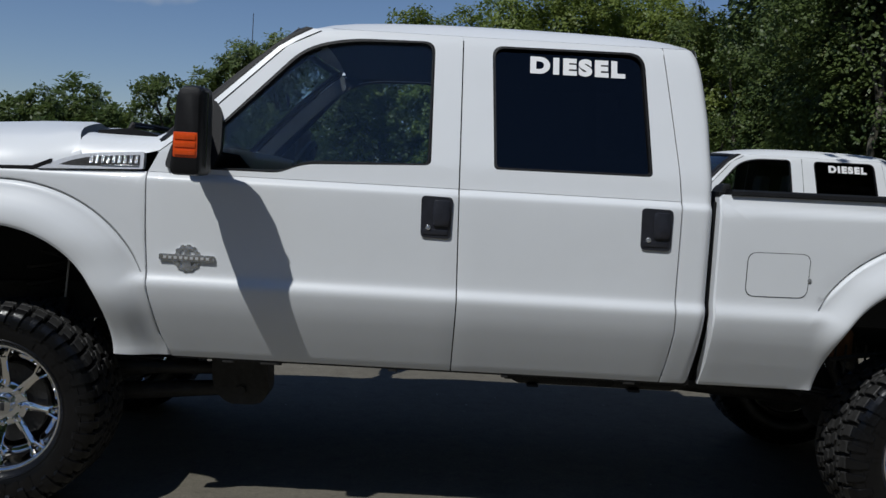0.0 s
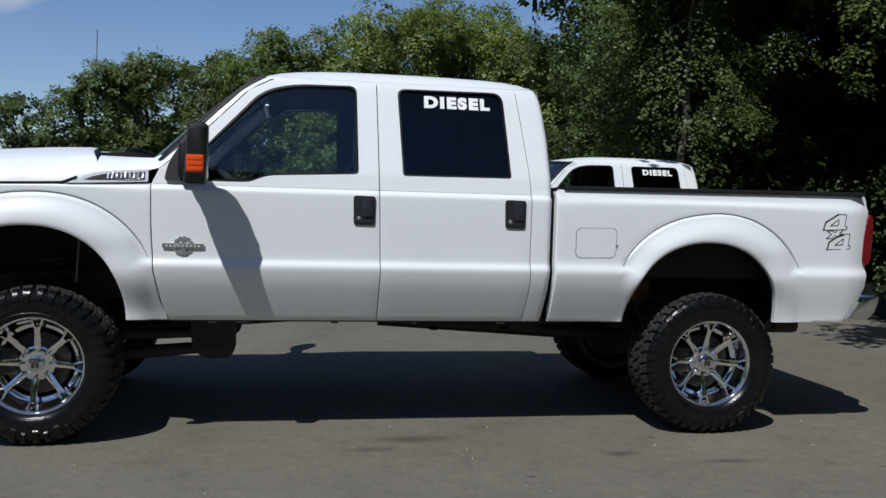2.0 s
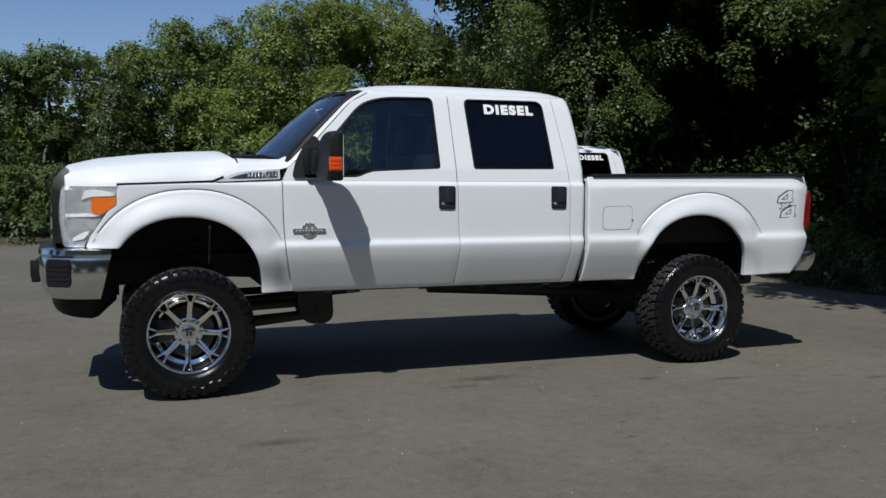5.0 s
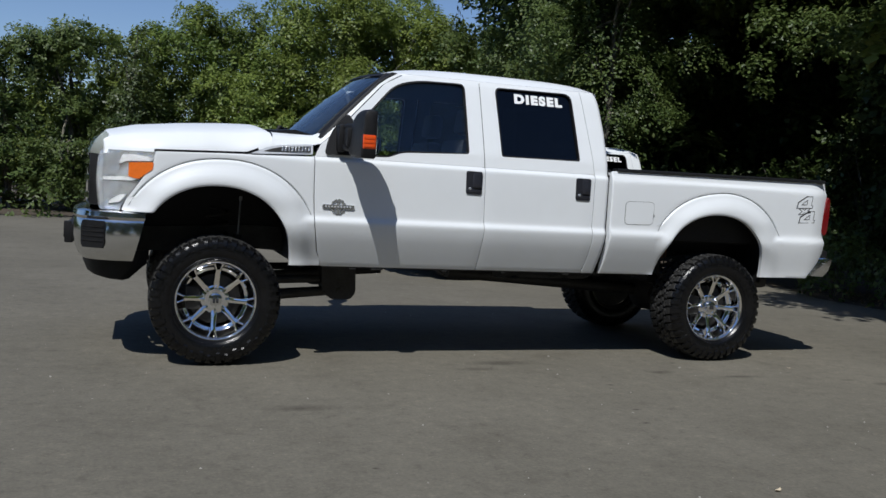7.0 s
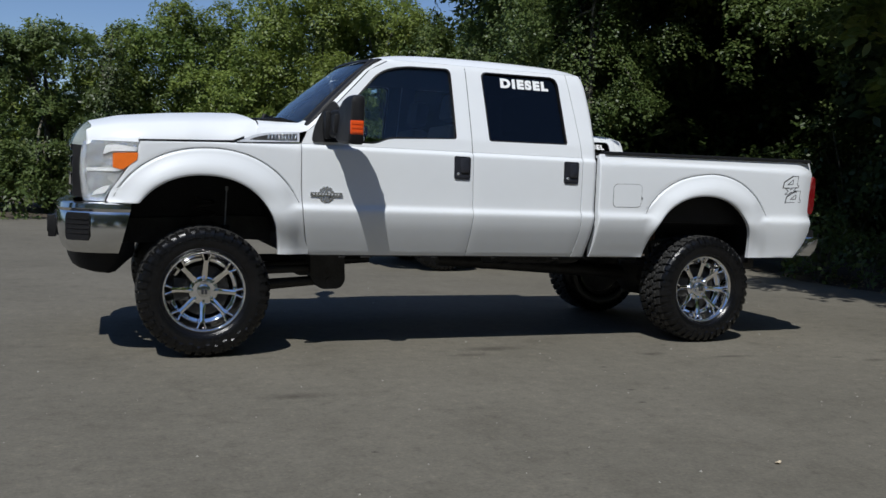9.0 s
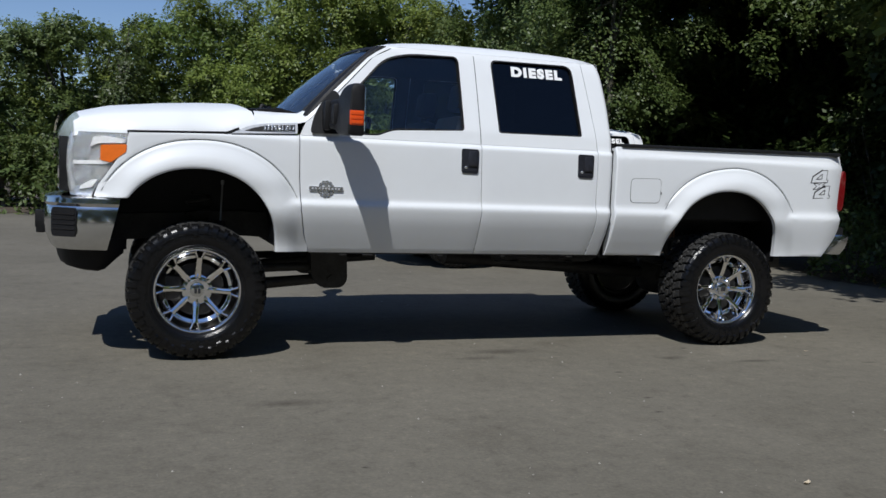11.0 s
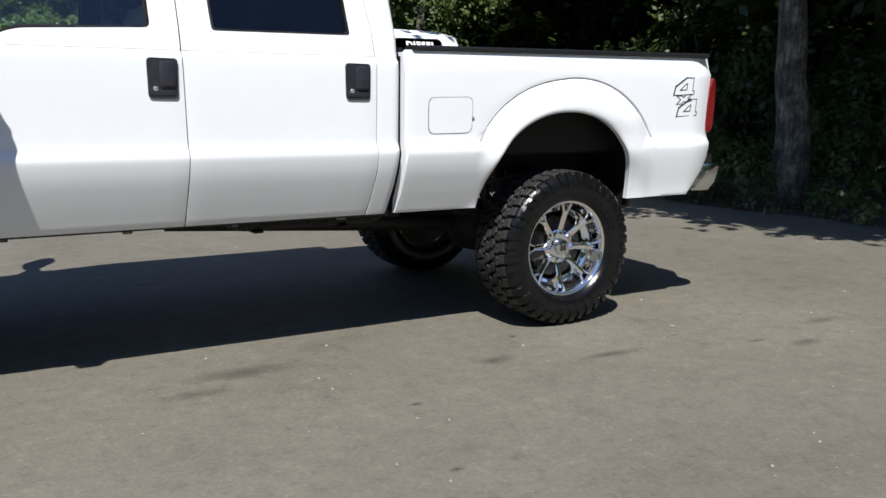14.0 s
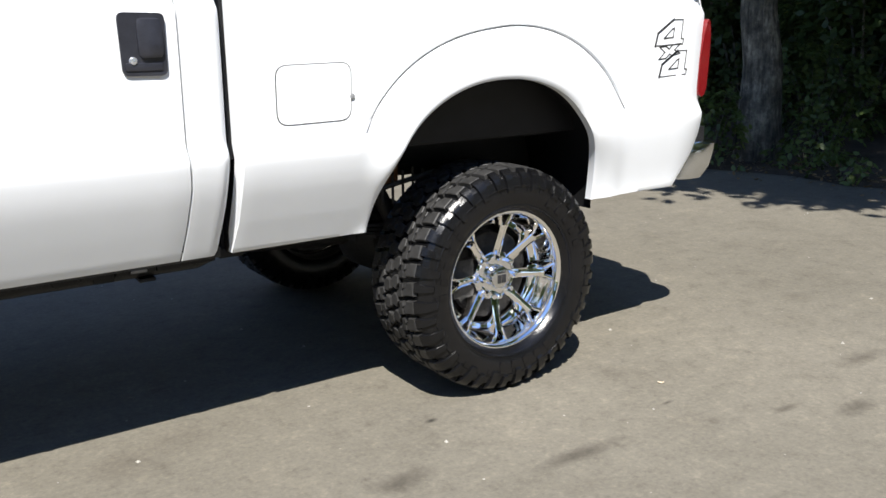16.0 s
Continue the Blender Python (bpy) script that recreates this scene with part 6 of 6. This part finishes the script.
fringe = [(-1.5, -1.1, 4.8, 0.60, 0.40, 0.50), (-1.65, -1.1, 3.95, 0.34, 0.30, 0.42), (-0.75, -1.0, 4.45, 0.45, 0.35, 0.38), (0.45, -1.0, 4.65, 0.55, 0.4, 0.42), (1.0, -0.9, 3.1, 0.24, 0.22, 0.25), (2.0, -1.0, 5.0, 0.65, 0.45, 0.42), (2.9, -1.0, 4.7, 0.45, 0.4, 0.4), (0.9, -1.0, 4.1, 0.25, 0.22, 0.3), (0.95, -1.0, 3.6, 0.24, 0.22, 0.30), (-1.6, -1.1, 3.45, 0.22, 0.20, 0.25), (-0.2, -0.8, 5.1, 0.6, 0.4, 0.35), (1.2, -0.8, 5.2, 0.5, 0.4, 0.3), (-1.0, -1.9, 4.75, 0.6, 0.45, 0.40), (0.2, -1.6, 5.0, 0.7, 0.45, 0.35), (-0.3, -2.0, 4.3, 0.35, 0.3, 0.3), (2.4, -1.6, 4.5, 0.6, 0.45, 0.5), (3.4, -1.8, 4.9, 0.7, 0.5, 0.5), (1.7, -1.9, 5.1, 0.6, 0.45, 0.4), (-1.4, -3.0, 4.3, 0.45, 0.40, 0.40), (-0.9, -3.5, 4.65, 0.55, 0.45, 0.40), (-0.5, -3.9, 4.2, 0.40, 0.40, 0.38), (-1.1, -3.3, 3.55, 0.26, 0.26, 0.26), (-0.1, -3.6, 4.9, 0.55, 0.45, 0.40), (0.4, -4.0, 4.5, 0.40, 0.40, 0.35)]
BACK = Vector((2.0, 2.7, 0))
wood_edge = build_tree(12.5 + BACK.x, 13.2 + BACK.y, 10.0, [(x - BACK.x, y - BACK.y, z, a, b, c) for x, y, z, a, b, c in added_canopy], LEAF_OAK, 0.12, 8.0, 130, "tall tree with lit leaf clusters hanging before dark woods", trunk_r=0.075, per=16, spread=0.26, limbs=8)
leaf_cloud("hanging_foliage", blob_sprays(tree_rng, [(x - BACK.x, y - BACK.y, z, a * 0.8, b * 0.8, c * 0.8) for x, y, z, a, b, c in fringe], 20), 14, (0.17, 0.15, 0.16), 0.062, LEAF_VINE, wood_edge, 310, 1.6, fine=True)
# trees of the wood, with shade put into their leaf colour
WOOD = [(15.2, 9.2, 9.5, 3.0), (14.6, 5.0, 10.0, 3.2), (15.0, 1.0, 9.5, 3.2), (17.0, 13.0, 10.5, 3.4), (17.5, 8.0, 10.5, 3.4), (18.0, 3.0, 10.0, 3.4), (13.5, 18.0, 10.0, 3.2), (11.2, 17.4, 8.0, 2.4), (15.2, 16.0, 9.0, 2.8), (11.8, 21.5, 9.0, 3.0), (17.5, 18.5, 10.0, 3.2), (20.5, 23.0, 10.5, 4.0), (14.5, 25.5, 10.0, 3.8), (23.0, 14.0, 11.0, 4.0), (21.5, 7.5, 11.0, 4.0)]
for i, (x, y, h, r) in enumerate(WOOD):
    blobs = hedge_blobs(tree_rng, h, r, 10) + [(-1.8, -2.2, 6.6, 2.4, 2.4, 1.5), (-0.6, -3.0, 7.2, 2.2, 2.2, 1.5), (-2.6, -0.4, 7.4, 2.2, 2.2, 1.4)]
    build_tree(x, y, h, blobs, LEAF_SHADED, 0.14, 2.6, 140 + i, "tall tree in the shaded wood, leaf colour darkened for shade", back=0.3, per=21, spread=0.36, trunk_r=0.2)
# undergrowth at the shade tree's foot
for i, (x, y, r, h) in enumerate([(9.1, 6.9, 0.45, 0.85), (9.75, 6.25, 0.35, 0.35), (10.5, 6.5, 0.5, 0.7), (9.0, 7.7, 0.6, 1.0), (10.8, 5.2, 0.5, 0.45), (9.6, 8.4, 0.8, 1.2), (11.3, 7.2, 0.8, 1.3), (10.2, 4.3, 0.4, 0.35), (11.6, 4.6, 0.7, 0.9), (9.3, 5.6, 0.3, 0.22)]):
    bush = new("bush")
    bush.location = (x, y, 0)
    tagged(bush, "small leafy undergrowth bush beneath the shade tree", "bush", "undergrowth at the wood's edge")
    bm = bmesh.new()
    for k in range(6):
        a = k * 1.05 + i
        tube(bm, [(0, 0, -0.02), (0.3 * r * math.cos(a), 0.3 * r * math.sin(a), h * 0.5), (0.7 * r * math.cos(a), 0.7 * r * math.sin(a), h * 0.9)], [0.006, 0.005, 0.002], 5)
    part("stem", bm, BARK, bush)
    sp = blob_sprays(np.random.default_rng(500 + i), [(0, 0, h * 0.5, r, r, h * 0.5)], 22, 0.04)
    leaf_cloud("leaves", sp, 16, (0.09, 0.09, 0.08), 0.042, LEAF_VINE, bush, 600 + i, 1.6, fine=True)
# shrubs deeper in the wood, their leaf colour darkened to paint its shade
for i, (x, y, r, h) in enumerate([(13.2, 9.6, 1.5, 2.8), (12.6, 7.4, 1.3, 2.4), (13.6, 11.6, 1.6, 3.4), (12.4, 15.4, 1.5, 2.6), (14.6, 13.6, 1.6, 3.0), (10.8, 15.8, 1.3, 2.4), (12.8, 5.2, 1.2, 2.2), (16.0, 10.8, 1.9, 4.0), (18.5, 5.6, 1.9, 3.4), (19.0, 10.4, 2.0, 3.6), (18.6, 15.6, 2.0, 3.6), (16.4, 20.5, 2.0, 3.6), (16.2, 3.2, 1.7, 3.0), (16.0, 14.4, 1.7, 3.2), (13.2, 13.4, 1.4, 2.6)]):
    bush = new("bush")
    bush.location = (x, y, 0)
    tagged(bush, "tall shrub in the shaded wood, leaf colour darkened for shade", "bush", "shrubs in the wood")
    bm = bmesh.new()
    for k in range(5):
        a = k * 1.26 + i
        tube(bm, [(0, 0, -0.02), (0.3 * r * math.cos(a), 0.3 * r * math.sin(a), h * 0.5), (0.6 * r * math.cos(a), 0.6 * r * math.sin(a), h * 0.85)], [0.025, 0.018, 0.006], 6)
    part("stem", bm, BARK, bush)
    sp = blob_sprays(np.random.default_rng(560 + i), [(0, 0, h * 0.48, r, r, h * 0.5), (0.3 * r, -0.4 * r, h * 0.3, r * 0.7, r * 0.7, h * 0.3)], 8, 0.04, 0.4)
    leaf_cloud("leaves", sp, 16, (0.20, 0.20, 0.18), 0.075, LEAF_SHADED, bush, 660 + i, 1.7)
# low weeds where the asphalt ends on the far left
for i in range(5):
    x, y = -7.5 + i * 2.3, 21.2 + 0.5 * math.sin(i * 2.1)
    bush = new("bush")
    bush.location = (x, y, 0)
    tagged(bush, "low green weeds along the asphalt's edge", "bush", "weeds along the lot's edge")
    sp = blob_sprays(np.random.default_rng(700 + i), [(0, 0, 0.4, 0.8, 0.6, 0.45 + 0.3 * (i % 3))], 8, 0.05)
    leaf_cloud("leaves", sp, 10, (0.16, 0.16, 0.14), 0.07, LEAF_VINE, bush, 800 + i, 2.0)
# unseen trees, added to close the lot behind the camera
BEHIND = [(-24, 6, 9, 4), (-22, -3, 10, 4.5), (-18, -11, 11, 4.5), (-12, -16, 11, 4.5), (-5, -18, 11.5, 4.5), (2, -18.5, 12, 4.5), (9, -17.5, 12, 4.5), (15, -14, 11, 4.5), (18, -7, 11, 4.5)]
for i, (x, y, h, r) in enumerate(BEHIND):
    build_tree(x, y, h, hedge_blobs(tree_rng, h, r, 8), LEAF_HEDGE, 0.34, 1.2, 180 + i, "large leafy tree added out of view across the lot", per=14, spread=0.5, trunk_r=0.25)
# far woods on the horizon
sp = []
far_rng = np.random.default_rng(77)
for k in range(46):
    a = radians(95 + k * 1.7)
    d = 62 + 6 * math.sin(k * 1.3)
    h = 4.8 + 1.4 * math.sin(k * 0.9) + far_rng.uniform(-0.6, 0.6)
    sp.append((d * math.cos(a), d * math.sin(a), h * 0.45, 3.4, 3.0, h * 0.55))
for k in range(41):
    a = radians(-6 + k * 2.0)
    d = 33 + 3 * math.sin(k * 1.7)
    h = (10.5 if k < 29 else 7.0) + 1.2 * math.sin(k * 0.9)
    sp.append((d * math.cos(a) * 0.94, d * math.sin(a) * 0.94, 1.3, 1.5, 1.3, 1.9))
    sp.append((d * math.cos(a), d * math.sin(a), h * 0.40, 2.6, 2.2, h * 0.50))
far = leaf_cloud("far_woods", blob_sprays(far_rng, sp, 1.5, back=0.12), 12, (0.42, 0.42, 0.36), 0.24, LEAF_VINE, None, 900)
tagged(far, "distant line of leafy green woods", "woods", kind="stuff")
# a thin pole far behind the trees
bm = bmesh.new()
tube(bm, [(0, 0, -0.1), (0, 0, 5), (0.02, 0, 9.4)], [0.04, 0.03, 0.018], 8)
pole = part("utility_pole", bm, DARK_STEEL)
pole.location = (-7.8, 45, 0)
tagged(pole, "thin dark pole rising above the trees", "pole")
# soil and litter under the trees
bm = bmesh.new()


def soil_patch(points, z):
    vs = [bm.verts.new((x, y, z + 0.0)) for x, y in points]
    bm.faces.new(vs)


east = [(10.4, 2.6), (9.7, 3.8), (9.5, 4.8), (9.1, 5.4), (9.2, 6.0), (8.9, 6.8), (8.8, 7.8), (9.3, 9.0), (9.0, 11.0), (8.0, 13.5), (7.4, 16.5), (7.0, 20.0), (5.0, 21.6), (1.0, 21.4), (-3.0, 20.9), (-8.0, 21.8), (-14, 24), (-24, 27), (-24, 50), (40, 50), (40, -6), (11, -4)]
soil_patch(east, 0.006)
bmesh.ops.triangulate(bm, faces=bm.faces)
verge = part("verge", bm, DIRT)
tagged(verge, "brown soil and leaf litter under the trees", "soil", kind="structure")

# grit, small stones and a few dry leaves lying on the asphalt
grit_rng = np.random.default_rng(31)
bm = bmesh.new()
for k in range(520):
    x, y = grit_rng.uniform(-5, 8.2), grit_rng.uniform(-1.5, 9.0) if k % 3 else grit_rng.uniform(0.5, 4.0)
    r = 0.003 + 0.008 * grit_rng.random() ** 4
    ring = [(x + r * math.cos(q) * grit_rng.uniform(0.7, 1.2), y + r * math.sin(q) * grit_rng.uniform(0.7, 1.2), -0.001) for q in (0, 1.25, 2.5, 3.77, 5.0)]
    base = [bm.verts.new(p) for p in ring]
    tip = bm.verts.new((x, y, r * grit_rng.uniform(0.6, 1.0)))
    for q in range(5):
        bm.faces.new((base[q - 1], base[q], tip))
pebbles = part("pebbles", bm, STONE)
tagged(pebbles, "scattered pale grit and pebbles on the asphalt", "pebbles", kind="stuff")
for k, (x, y, turn) in enumerate([(2.31, 0.92, 20), (4.51, 3.41, 140)]):
    bm = bmesh.new()
    rows = []
    for q in range(7):
        t = q / 6
        w = 0.020 * math.sin(math.pi * (0.08 + 0.84 * t)) ** 0.8
        rows.append([(0.085 * (t - 0.5), -w, 0.012 + 0.012 * (2 * t - 1) ** 2), (0.085 * (t - 0.5), 0, 0.003 + 0.010 * (2 * t - 1) ** 2), (0.085 * (t - 0.5), w, 0.010 + 0.014 * (2 * t - 1) ** 2)])
    loft(bm, rows, False)
    fallen = part("fallen_leaf", bm, DRY_LEAF)
    fallen.location, fallen.rotation_euler = (x, y, 0), (0, 0, radians(turn))
    fallen.scale = ((0.55, 0.55, 0.55), (0.32, 0.32, 0.32))[k]
    tagged(fallen, "small curled dry leaf lying on the asphalt", "leaf", "fallen leaves")
# brown fallen leaves gathered along the wood's edge
litter_rng = np.random.default_rng(57)
spots = []
for k in range(420):
    t = litter_rng.uniform(0, 1)
    x = float(np.interp(t, [0, 0.4, 0.7, 1], [10.2, 9.3, 9.0, 9.1])) + litter_rng.normal(0.35, 0.40)
    y = float(np.interp(t, [0, 0.4, 0.7, 1], [3.6, 5.2, 6.6, 8.4])) + litter_rng.normal(0, 0.35)
    spots.append((x, y, 0.03 + 0.02 * litter_rng.random(), 0, 0, 1))
litter = leaf_cloud("leaf_litter", spots, 2, (0.10, 0.10, 0.02), 0.026, LITTER, None, 58, 1.6, droop=0.0, fine=True)
tagged(litter, "brown dry leaves lying along the wood's edge", "leaf litter", kind="stuff")
